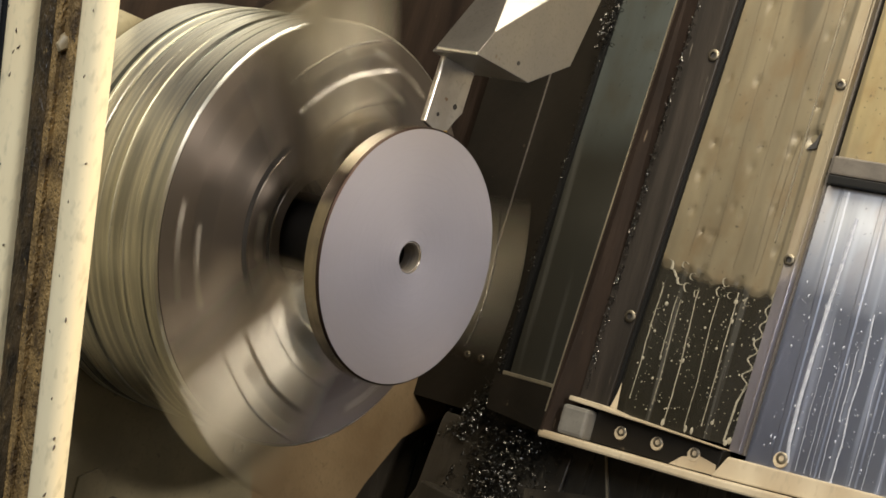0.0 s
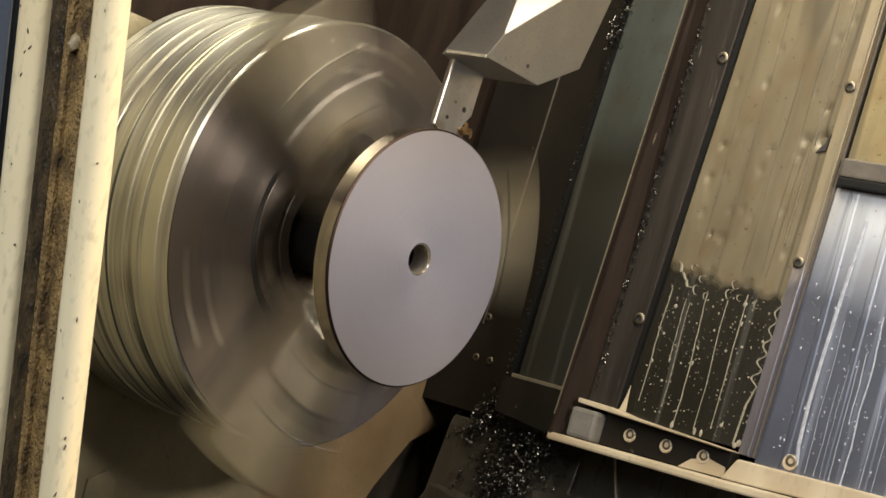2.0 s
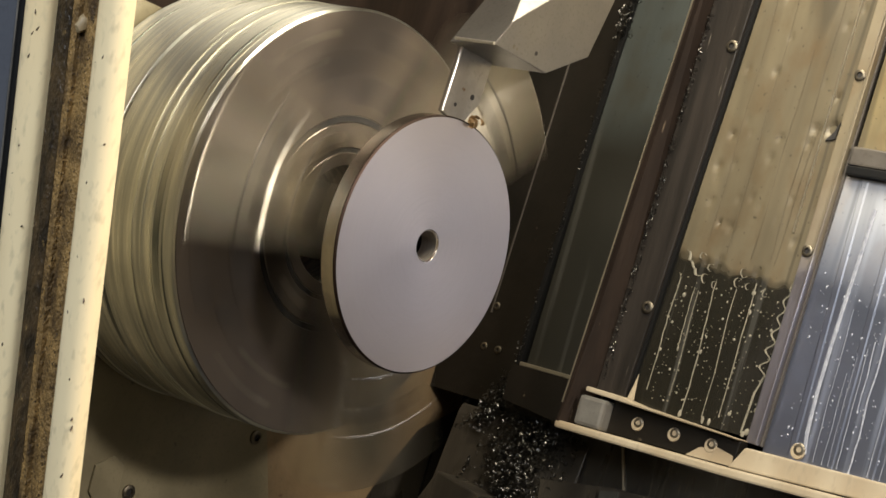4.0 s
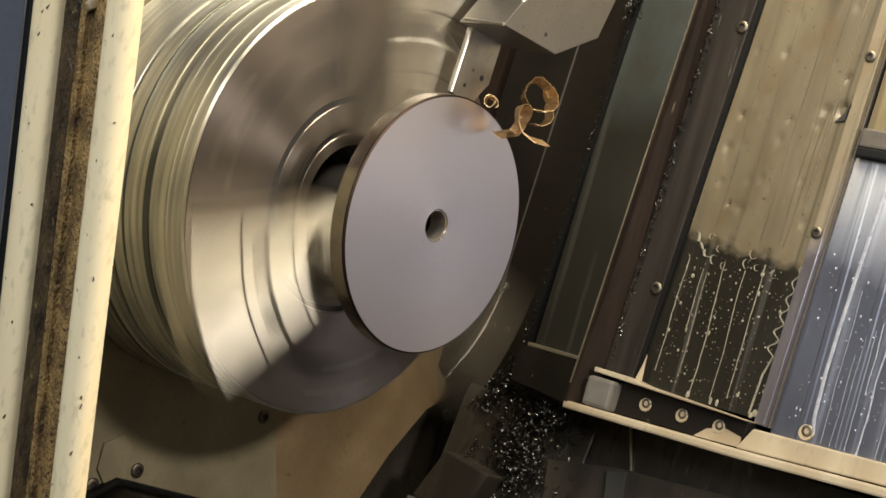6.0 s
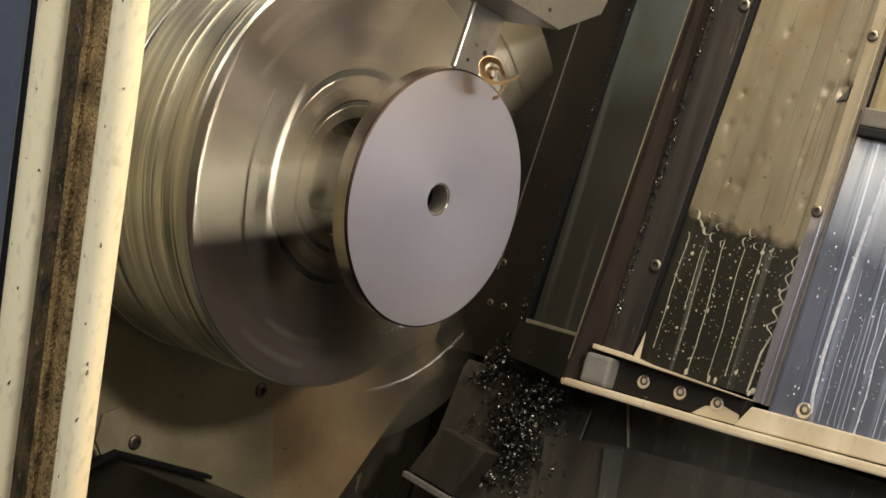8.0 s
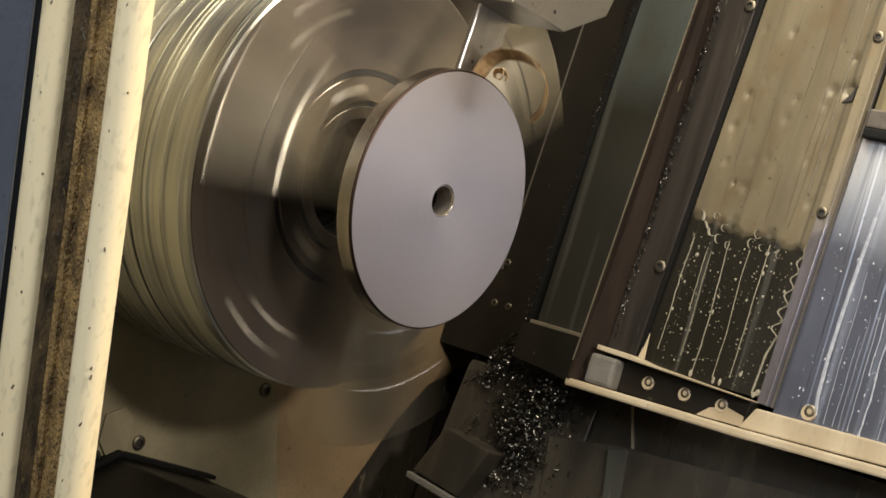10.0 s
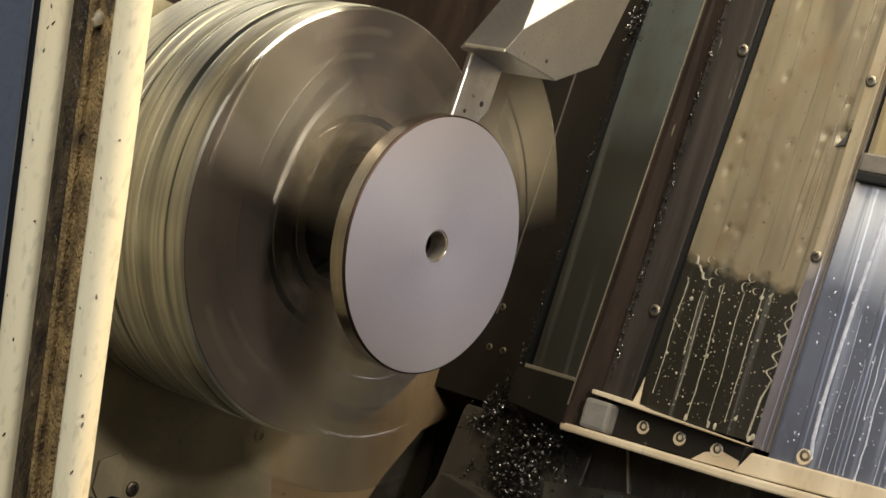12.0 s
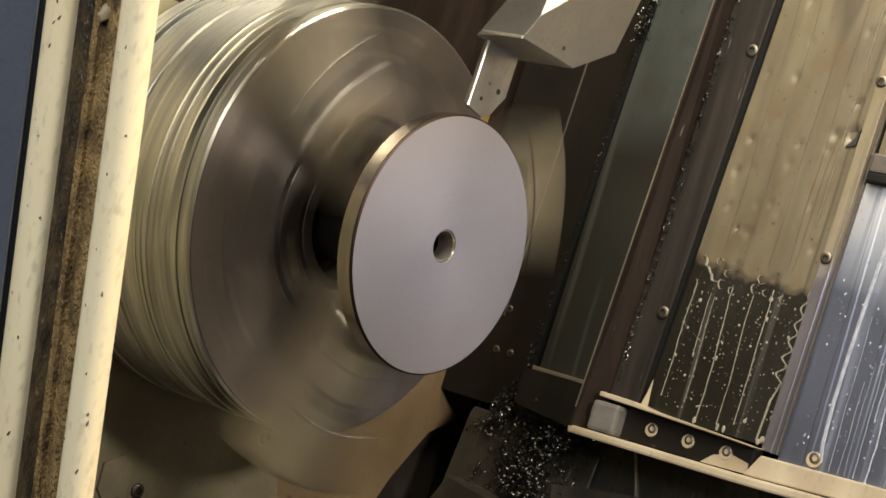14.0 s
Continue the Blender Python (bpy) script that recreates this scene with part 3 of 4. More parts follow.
def droplets():
    """Dried coolant drops and runs on the covers."""
    rng = random.Random(9)
    dull, pale = bmesh.new(), bmesh.new()

    def drop(x, y, z, r, long):
        m = Matrix.LocRotScale((x, y, z), None, (r, 0.0006, r * long))
        bmesh.ops.create_icosphere(pale if y > 0.2915 else dull, subdivisions=1, radius=1, matrix=m)

    for _ in range(300):
        z = -0.062 + 0.115 * rng.random() ** 0.8
        drop(rng.uniform(0.024, 0.128) + 0.022 * (z - 0.1), 0.2898, z, rng.choice((0.0003, 0.0003, 0.0004, 0.0004, 0.0005, 0.0005, 0.0007, 0.0009)), rng.uniform(0.9, 1.4))
    for x, z, r in ((0.034, 0.032, 0.0019), (0.030, 0.008, 0.0014), (0.026, -0.016, 0.0016), (0.090, 0.006, 0.0013), (0.103, 0.012, 0.0013), (0.096, 0.046, 0.0021), (0.104, -0.052, 0.0018), (0.120, 0.020, 0.0014), (0.040, -0.030, 0.0013), (0.075, 0.020, 0.0012), (0.127, -0.012, 0.0017)):
        drop(x, 0.2897, z, r, 1.1)
    for _ in range(230):
        z = rng.uniform(-0.066, 0.075)
        drop(rng.uniform(0.150, 0.265), 0.2920, z, rng.choice((0.0003, 0.0003, 0.0004, 0.0005, 0.0006, 0.0009)), rng.uniform(1, 2.0))

    def strip_of(pts, y, w):
        bm = pale if y > 0.2915 else dull
        for (xa, za), (xb, zb) in zip(pts, pts[1:]):
            vs = [bm.verts.new(p) for p in ((xa - w, y, za), (xa + w, y, za), (xb + w, y, zb), (xb - w, y, zb))]
            ws = [bm.verts.new((v.co.x * 0.6 + (xa + xb) / 2 * 0.4, y - 0.0005, v.co.z)) for v in vs]
            bm.faces.new(ws[::-1])
            for k in range(4):
                bm.faces.new((vs[k], vs[(k + 1) % 4], ws[(k + 1) % 4], ws[k]))

    def run(x, y, top, bottom, w, sway):
        n = 14
        pts = []
        dx = 0.0
        for k in range(n + 1):
            dx += rng.uniform(-1, 1) * sway
            pts.append((x + dx, top + (bottom - top) * k / n))
        strip_of(pts, y, w)
        drop(pts[-1][0], y, pts[-1][1], w * 2.0, 1.6)

    zig = [(0.1285, 0.072), (0.1280, 0.060)]
    for k in range(36):
        zig.append((0.1262 - 0.0050 * k / 36 + 0.0036 * math.sin(k * 0.95) * (0.5 + k / 60), 0.055 - 0.074 * k / 36))
    zig += [(0.1205, -0.030), (0.1190, -0.050), (0.1180, -0.064)]
    strip_of(zig, 0.2899, 0.0009)
    # long thin runs that wander down the black sheet, some ending in a bead
    for x, top, bottom, w, sway in ((0.0262, 0.046, -0.050, 0.00045, 0.0009), (0.0420, 0.040, -0.012, 0.00035, 0.0004), (0.0465, 0.038, -0.050, 0.00030, 0.0004), (0.0600, 0.048, -0.063, 0.00050, 0.0009), (0.0800, 0.046, -0.060, 0.00038, 0.0005), (0.0965, 0.054, -0.056, 0.00045, 0.0004)):
        run(x, 0.2899, top, bottom, w, sway)
    for x, z in ((0.0420, -0.012), (0.0635, -0.010), (0.0975, 0.030)):
        drop(x, 0.2898, z, 0.0010, 2.4)
    for x in (0.060, 0.082, 0.088):
        drop(x, 0.2898, -0.0625, 0.0016, 2.2)
    # broad pale run and fine bluish ones on the bright sheet
    strip_of([(0.1775, 0.130), (0.1760, 0.095), (0.1740, 0.060), (0.1722, 0.020), (0.1712, -0.020), (0.1722, -0.052), (0.1745, -0.066)], 0.2920, 0.0017)
    run(0.2125, 0.2920, 0.060, -0.072, 0.0008, 0.0008)
    run(0.2070, 0.2920, 0.030, -0.025, 0.0005, 0.0004)
    for x in (0.1825, 0.1905, 0.1960, 0.2020, 0.2290, 0.2400, 0.2520):
        run(x, 0.2920, rng.uniform(-0.01, 0.07), -0.07, rng.choice((0.0002, 0.0003)), 0.0004)
    # worm of sealant and pitted rings along the ragged edge of the tan tone
    worm = [(0.0262 + 0.0175 * k / 16 + 0.0013 * math.sin(k * 0.9), 0.0685 - 0.020 * (k / 16) ** 0.8 + 0.0016 * math.sin(k * 1.3)) for k in range(17)]
    strip_of(worm, 0.2896, 0.0013)
    for x, z, r in ((0.0520, 0.0585, 0.0032), (0.0490, 0.0490, 0.0036), (0.0415, 0.0665, 0.0028), (0.0600, 0.0455, 0.0034), (0.0830, 0.0600, 0.0036), (0.0800, 0.0510, 0.0040), (0.0900, 0.0500, 0.0030), (0.1060, 0.0470, 0.0024)):
        ring = []
        for k in range(13):
            a = 2 * math.pi * k / 12 + 0.4
            wob = r * (1 + 0.16 * rng.uniform(-1, 1))
            ring.append((x + wob * math.cos(a), z + wob * math.sin(a)))
        first = rng.randrange(0, 4)
        strip_of(ring[first:first + 9], 0.2897, rng.uniform(0.0004, 0.0007))
    zig_foot = ((0.1262, -0.044, 0.0019), (0.1235, -0.062, 0.0026), (0.1205, -0.0645, 0.0022))
    for x, z, r in zig_foot:
        drop(x, 0.2890, z, r, 1.2)
    for bm, mat, label in ((dull, DROP_CREAM, "cream dried coolant drops and runs on the black cover"), (pale, DROP_PALE, "pale coolant beads and runs on the bright cover")):
        ob = new("coolant_drops", finish("coolant_drops", bm, mat, True))
        ob.matrix_world = G
        tagged(ob, label, "coolant drops", kind="stuff")


# ---- swarf in the pan ----
def pan_things():
    rng = random.Random(12)
    shelf = thing("swarf_shelf", (-0.1, 0.28, -0.2), "black oily sloping shelf that catches swarf", "shelf")
    part("slope", prism([(0.286, -0.30), (0.316, -0.30), (0.316, -0.105), (0.313, -0.115)], "x", -0.176, -0.03), BED_PAINT, shelf, bevel=0.002)
    part("front_lip", prism([(0.276, -0.315), (0.316, -0.315), (0.316, -0.3005), (0.276, -0.3005)], "x", -0.176, -0.03), GREY_CAP, shelf, "worn front lip", bevel=0.002)
    structure("bed_step", prism([(-0.060, -0.1480), (0.012, -0.1365), (0.30, -0.120), (0.30, -0.40), (-0.02, -0.40)], "y", 0.300, 0.3145), BED_PAINT, "black stepped edge of the bed casting", "bed", bevel=0.002)
    structure("trim_bed_strip", prism([(0.002, -0.142), (0.019, -0.138), (0.032, -0.22), (0.018, -0.22)], "y", 0.2970, 0.2998), GREEN_GREY, "dull grey strip on the bed step", "trim")
    structure("trim_bed_drip", prism([(0.0012, -0.102), (0.0030, -0.102), (0.0155, -0.136), (0.0135, -0.136)], "y", 0.3125, 0.3148), WET_CREAM, "pale run of dried coolant on the bed", "trim")
    block = thing("stop_ledge", (-0.14, 0.29, -0.21), "black steel stop dusted with swarf", "stop")
    part("block_body", prism([(-0.172, -0.214), (-0.118, -0.222), (-0.098, -0.176), (-0.150, -0.168)], "y", 0.275, 0.313), BED_PAINT, block, bevel=0.002)
    part("block_rim", prism([(-0.174, -0.221), (-0.117, -0.229), (-0.116, -0.2235), (-0.174, -0.2155)], "y", 0.271, 0.313), GREY_CAP, block, "worn lower rim", bevel=0.001)
    bm = bmesh.new()

    def curl(x, y, z, r, turns, pitch, w):
        q = Euler((rng.uniform(0, 6.3), rng.uniform(0, 6.3), rng.uniform(0, 6.3))).to_matrix()
        steps = max(6, int(turns * 8))
        last = None
        for k in range(steps + 1):
            a = 2 * math.pi * turns * k / steps
            p = Vector((r * math.cos(a), r * math.sin(a), pitch * k / steps))
            o = Vector((x, y, z))
            pair = [bm.verts.new(o + q @ (p + Vector((0, 0, s * w)))) for s in (-0.5, 0.5)]
            if last:
                bm.faces.new((last[0], last[1], pair[1], pair[0]))
            last = pair

    for n in range(1700):
        a, b, kind = rng.gauss(0, 1), rng.gauss(0, 1), rng.random()
        if kind < 0.62:
            x, z, hump = -0.088 + 0.019 * a - 0.006 * b, -0.146 + 0.026 * b, 0.010 * math.exp(-(a * a + b * b) / 2)
        elif kind < 0.80:
            x, z, hump = -0.072 + 0.016 * a, -0.112 + 0.007 * b, 0.004
        else:
            f = rng.random()
            x, z, hump = -0.122 - 0.026 * f + 0.006 * a, -0.074 - 0.046 * f + 0.005 * b, 0.003
        if z < -0.25 or z > -0.066:
            continue
        y = 0.312 - 0.14 * max(0, -z - 0.115) + rng.uniform(-0.005, 0.002) - hump
        curl(x, y, z, rng.uniform(0.0009, 0.0028), rng.uniform(0.5, 1.6), rng.uniform(0.001, 0.004), rng.uniform(0.0005, 0.0013))
    for (xa, za), (xb, zb), count in (((-0.124, -0.100), (-0.150, -0.128), 26), ((-0.138, -0.150), (-0.141, -0.195), 26), ((-0.141, -0.195), (-0.134, -0.235), 24)):
        for k in range(count):
            f = k / count
            z = za + (zb - za) * f
            curl(xa + (xb - xa) * f + rng.gauss(0, 0.0006), 0.300 - 0.02 * f, z, rng.uniform(0.0010, 0.0017), 1.3, 0.0015, 0.001)
    for k in range(300):
        z = rng.uniform(-0.05, 0.33)
        curl(-0.0145 + 0.012 * z + rng.uniform(-0.002, 0.003), rng.uniform(0.2815, 0.2835), z, rng.uniform(0.0006, 0.0016), 0.7, 0.001, 0.0008)
    for k in range(120):
        z = rng.uniform(0.24, 0.33)
        curl(-0.106 + rng.gauss(0, 0.005), 0.298, z, rng.uniform(0.001, 0.003), 1.0, 0.002, 0.001)
    for k in range(110):
        z = rng.uniform(-0.06, 0.30)
        curl(-0.113 + 0.04 * (z - 0.1) + rng.uniform(-0.003, 0.004), 0.2985, z, rng.uniform(0.0005, 0.0013), 0.7, 0.001, 0.0007)
    ob = new("swarf_pile", finish("swarf_pile", bm, CHIP_DARK))
    ob.matrix_world = G
    tagged(ob, "dark glinting pile of fine curled swarf", "swarf", kind="stuff")


# ---- door ----
def door():
    lean = radians(13)
    up, out = Vector((0, -math.sin(lean), math.cos(lean))), Vector((0, -math.cos(lean), -math.sin(lean)))
    base = Vector((0.0, -0.422, 0.034)) - up * 0.55

    def sweep(profile, low=0.0, high=1.15):
        bm = bmesh.new()
        steps = 24
        rows = []
        for k in range(steps + 1):
            o = base + up * (low + (high - low) * k / steps)
            rows.append([bm.verts.new(o + out * d + Vector((x, 0, 0))) for x, d in profile])
        n = len(profile)
        for a, b in zip(rows, rows[1:]):
            for k in range(n):
                bm.faces.new((a[k], a[(k + 1) % n], b[(k + 1) % n], b[k]))
        bm.faces.new(rows[0])
        bm.faces.new(rows[-1][::-1])
        return bm

    def rounded(x0, x1, d0, d1, r):
        pts = [(x0, d0), (x1, d0)]
        if r > 0.005:
            # a dome across the whole width
            mid, half = (x0 + x1) / 2, (x1 - x0) / 2
            for k in range(17):
                a = math.pi * k / 16
                pts.append((mid + half * math.cos(a), d0 + (d1 - d0) * (0.35 + 0.65 * math.sin(a) ** 0.8)))
            return pts
        for k in range(6):
            a = math.pi / 2 * k / 5
            pts.append((x1 - r + r * math.cos(a), d1 - r + r * math.sin(a)))
        for k in range(6):
            a = math.pi / 2 + math.pi / 2 * k / 5
            pts.append((x0 + r + r * math.cos(a), d1 - r + r * math.sin(a)))
        return pts

    ob = thing("sliding_door", tuple(base), "cream painted sliding door edge with a grimy channel", "door")
    part("edge_rail", sweep(rounded(0.1190, 0.1395, -0.0045, 0.005, 0.0080)), CREAM, ob, "chipped cream edge rail", smooth=True)
    part("edge_return", sweep([(0.0600, -0.030), (0.1000, -0.030), (0.1000, -0.0065), (0.0600, -0.0065)]), CREAM, ob, "folded back of the edge")
    part("channel", sweep([(0.0935, -0.006), (0.1196, -0.006), (0.1196, 0.0005), (0.1165, -0.0020), (0.1110, -0.0010), (0.1030, -0.003), (0.0935, -0.0035)]), GRIME, ob, "channel packed with brown grime")
    part("channel_lip", sweep([(0.0802, -0.006), (0.0935, -0.006), (0.0930, -0.0035), (0.0880, -0.0028), (0.0802, -0.0032)]), TAR, ob, "black oily lip of the channel")
    part("channel_seal", sweep([(0.0990, -0.0036), (0.1026, -0.0036), (0.1020, -0.0006), (0.0998, -0.0006)], 0.1, 1.1), GRIME, ob, "grimy rubber seal")
    lump = base + up * 0.55 + Vector((0.1045, 0.002, 0))
    bm = bmesh.new()
    bmesh.ops.create_icosphere(bm, subdivisions=2, radius=1, matrix=Matrix.LocRotScale(lump, Euler((-lean, 0, 0)), (0.0040, 0.0032, 0.0048)))
    for v in bm.verts:
        v.co += (v.co - lump) * 0.55 * noise.noise(v.co * 300)
    part("paint_lump", bm, LUMP_TAN, ob, "lump of cream sealant in the channel", smooth=True)
    rng = random.Random(21)
    for rail, x0, x1, d, count in (("edge_rail", 0.1225, 0.1385, 0.0046, 30), ("inner_rail", 0.064, 0.081, 0.0037, 22)):
        bm = bmesh.new()
        for k in range(count):
            u = rng.uniform(0.30, 0.78)
            x = rng.uniform(x0, x1)
            side = min(1.0, abs(x - (x0 + x1) / 2) / ((x1 - x0) / 2 + 0.003))
            depth = -0.0045 + (d + 0.0046) * (0.35 + 0.65 * (1 - side * side) ** 0.4)
            m = Matrix.LocRotScale(base + up * u + out * depth + Vector((x, 0, 0)), Euler((-lean, rng.uniform(-0.5, 0.5), 0)), (rng.uniform(0.0002, 0.0005), 0.0007, rng.uniform(0.0006, 0.0022)))
            bmesh.ops.create_icosphere(bm, subdivisions=1, radius=1, matrix=m)
        part("chipped_spots", bm, PAINT_CHIP, ob, "dark chips in the cream paint")
    part("inner_rail", sweep(rounded(0.0602, 0.0815, -0.0045, 0.004, 0.008)), CREAM, ob, "cream inner rail", smooth=True)
    part("gasket", sweep(rounded(0.0525, 0.0600, -0.0045, 0.0015, 0.0025)), BLACK_EDGE, ob, "black worn gasket", smooth=True)
    # Thin pale strip paints the glint along the worn gasket.
    part("gasket_glint", sweep([(0.0548, 0.0012), (0.0562, 0.0012), (0.0560, 0.0019), (0.0550, 0.0019)]), GREY_CAP, ob, "pale line for the glint and wear along the gasket")
    part("door_skin", sweep([(-0.75, -0.03), (0.0523, -0.03), (0.0523, -0.004), (-0.75, -0.004)]), BLUE_GREY, ob, "blue-grey door skin")


# ---- turning things ----
def chuck():
    ob = thing("lathe_chuck", (0, 0, 0), "large spinning three-jaw steel lathe chuck", "chuck")
    R = 0.159
    profile = [(-0.225, 0.044), (-0.225, R - 0.004), (-0.222, R), (-0.1690, R), (-0.1685, R - 0.003), (-0.1655, R - 0.003), (-0.165, R), (-0.0885, R), (-0.087, R - 0.0015)]
    for r in (0.0785, 0.0575):
        profile += [(-0.087, r), (-0.091, r - 0.0005), (-0.091, r - 0.003), (-0.087, r - 0.0035)]
    profile += [(-0.087, 0.046), (-0.089, 0.044), (-0.16, 0.044)]
    part("chuck_body", lathe(profile, 128), CHUCK_STEEL, ob, smooth=True)
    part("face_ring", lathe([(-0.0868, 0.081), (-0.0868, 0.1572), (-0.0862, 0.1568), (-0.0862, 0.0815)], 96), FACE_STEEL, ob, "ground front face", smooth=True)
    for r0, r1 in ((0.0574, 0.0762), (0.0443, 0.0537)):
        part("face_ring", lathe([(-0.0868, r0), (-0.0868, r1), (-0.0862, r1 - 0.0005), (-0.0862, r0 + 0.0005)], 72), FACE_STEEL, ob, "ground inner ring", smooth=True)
    for r0, r1 in ((0.0765, 0.0808), (0.0540, 0.0572)):
        part("groove_ring", lathe([(-0.0872, r0), (-0.0872, r1), (-0.0866, r1), (-0.0866, r0)], 72), BORE_BLACK, ob, "oil-dark ring groove", smooth=True)
    part("bore_plug", lathe([(-0.170, 0.0005), (-0.160, 0.0005), (-0.160, 0.0437), (-0.170, 0.0437)], 48), BORE_BLACK, ob, "dark bore")
    for k in range(3):
        turn = Matrix.Rotation(2 * math.pi * k / 3, 4, "X")
        # T-slot, master jaw and stepped top jaw
        # The black slot sheet is wider than the jaw, to paint shade beside it.
        bm = box(-0.0866, -0.0852, 0.062, 0.150, -0.031, 0.031)
        bmesh.ops.transform(bm, matrix=turn, verts=bm.verts)
        part("jaw_slot_shade", bm, BORE_BLACK, ob, "dark jaw slot with painted shade beside the jaw")
        steps = [(0.050, -0.0848), (0.176, -0.0848), (0.188, -0.075), (0.191, -0.056), (0.190, -0.0410), (0.128, -0.0385), (0.125, -0.0372), (0.076, -0.0355), (0.072, -0.046), (0.050, -0.046)]
        jaw = part("jaw", prism([(x, r) for r, x in steps], "z", -0.024, 0.024), JAW_STEEL, ob, "stepped soft jaw, bright from wear", bevel=0.002)
        jaw.matrix_basis = turn
        for r, w in ((0.104, 0.0007), (0.148, 0.0008)):
            x = -0.0363 - 0.05 * (r - 0.10)
            part("serration", box(x - 0.004, x + 0.0002, r - w, r + w, -0.0238, 0.0238), TOOL_STEEL, jaw, "bright worn step edge", bevel=0.0006)
        for r in (0.085, 0.132):
            x = -0.0366 if r < 0.118 else -0.0394
            part("jaw_screw", rod((x - 0.004, r, 0), (x + 0.002, r, 0), 0.0075, steps=16), BORE_BLACK, jaw, "dark cap screw")
        # pocket, balance hole and key socket between the jaws
        turn = Matrix.Rotation(2 * math.pi * (k + 0.5) / 3, 4, "X")
        bm = rod((-0.0872, 0.120, 0.0), (-0.0850, 0.120, 0.0), 0.010, steps=20)
        bmesh.ops.transform(bm, matrix=turn, verts=bm.verts)
        part("mounting_hole", bm, BORE_BLACK, ob, "dark mounting screw hole")
        for r, turn_by, size, mat, label in ((0.142, 14, 0.0030, JAW_STEEL, "bright pin"), (0.124, 20, 0.0026, JAW_STEEL, "bright pin"), (0.100, -22, 0.011, BORE_BLACK, "dark pocket"), (0.138, -30, 0.008, BORE_BLACK, "dark pocket"), (0.066, 10, 0.004, JAW_STEEL, "bright pin")):
            bm = rod((-0.0872, r, 0.0), (-0.0848, r, 0.0), size, steps=16)
            bmesh.ops.transform(bm, matrix=turn @ Matrix.Rotation(radians(turn_by), 4, "X"), verts=bm.verts)
            part("face_pin" if mat is JAW_STEEL else "face_pocket", bm, mat, ob, label)
        bm = rod((-0.128, 0.155, 0.0), (-0.128, 0.1596, 0.0), 0.010, steps=20)
        bmesh.ops.transform(bm, matrix=turn, verts=bm.verts)
        part("key_socket", bm, BORE_BLACK, ob, "dark key socket")
    rng = random.Random(3)

    def rim_band(x, wide, a0, a1, lift):
        bm = bmesh.new()
        steps = max(3, int((a1 - a0) / 6))
        rows = []
        for k in range(steps + 1):
            a = radians(a0 + (a1 - a0) * k / steps)
            rows.append([bm.verts.new((px, r * math.cos(a), r * math.sin(a))) for px, r in ((x, R - 0.0005), (x, R + lift), (x + wide, R + lift), (x + wide, R - 0.0005))])
        for p, q in zip(rows, rows[1:]):
            for k in range(4):
                n = (k + 1) % 4
                bm.faces.new((p[k], p[n], q[n], q[k]))
        bm.faces.new(rows[0])
        bm.faces.new(rows[-1][::-1])
        return bm

    for k in range(34):
        x, a = rng.uniform(-0.215, -0.094), rng.uniform(0, 360)
        wide, long = rng.choice((0.0012, 0.0016, 0.0022, 0.0035, 0.006)), rng.uniform(25, 110)
        bright = k % 3
        part("oil_streak", rim_band(x, wide, a, a + long, 0.0004 + 0.00012 * (k % 5)), (RIM_BRIGHT if bright else RIM_DULL), ob, "pale worn band" if bright else "dark oily band", smooth=True)
    return ob


def workpiece():
    ob = thing("turned_disc", (0, 0, 0), "pale grey faced metal disc with a centre hole", "workpiece")
    R = 0.0925
    part("disc_body", lathe([(-0.014, 0.011), (-0.014, R - 0.001), (-0.0133, R), (-0.0012, R), (-0.0002, R - 0.0010), (-0.0002, 0.0115), (-0.0010, 0.011)], 160), DISC_RIM, ob, "bright turned rim", smooth=True)
    part("front_face", lathe([(-0.0006, 0.0122), (0.0, 0.0119), (0.0, R - 0.0012), (-0.0006, R - 0.0011)], 160), DISC_FACE, ob, "smooth faced front")
    part("burnt_ring", lathe([(-0.0008, R - 0.0012), (-0.00005, R - 0.0011), (-0.0010, R + 0.0001), (-0.0020, R + 0.0001)], 160), COPPER_EDGE, ob, "thin brown burnt edge")
    part("bore", lathe([(-0.0150, 0.0105), (-0.0150, 0.01095), (-0.0012, 0.01095), (-0.0012, 0.0105)], 64), BORE_STEEL, ob, "matt drilled bore", smooth=True)
    part("hub", lathe([(-0.155, 0.012), (-0.155, 0.029), (-0.0145, 0.029), (-0.0145, 0.012)], 48), BORE_BLACK, ob, "stub held in the chuck", smooth=True)
    return ob


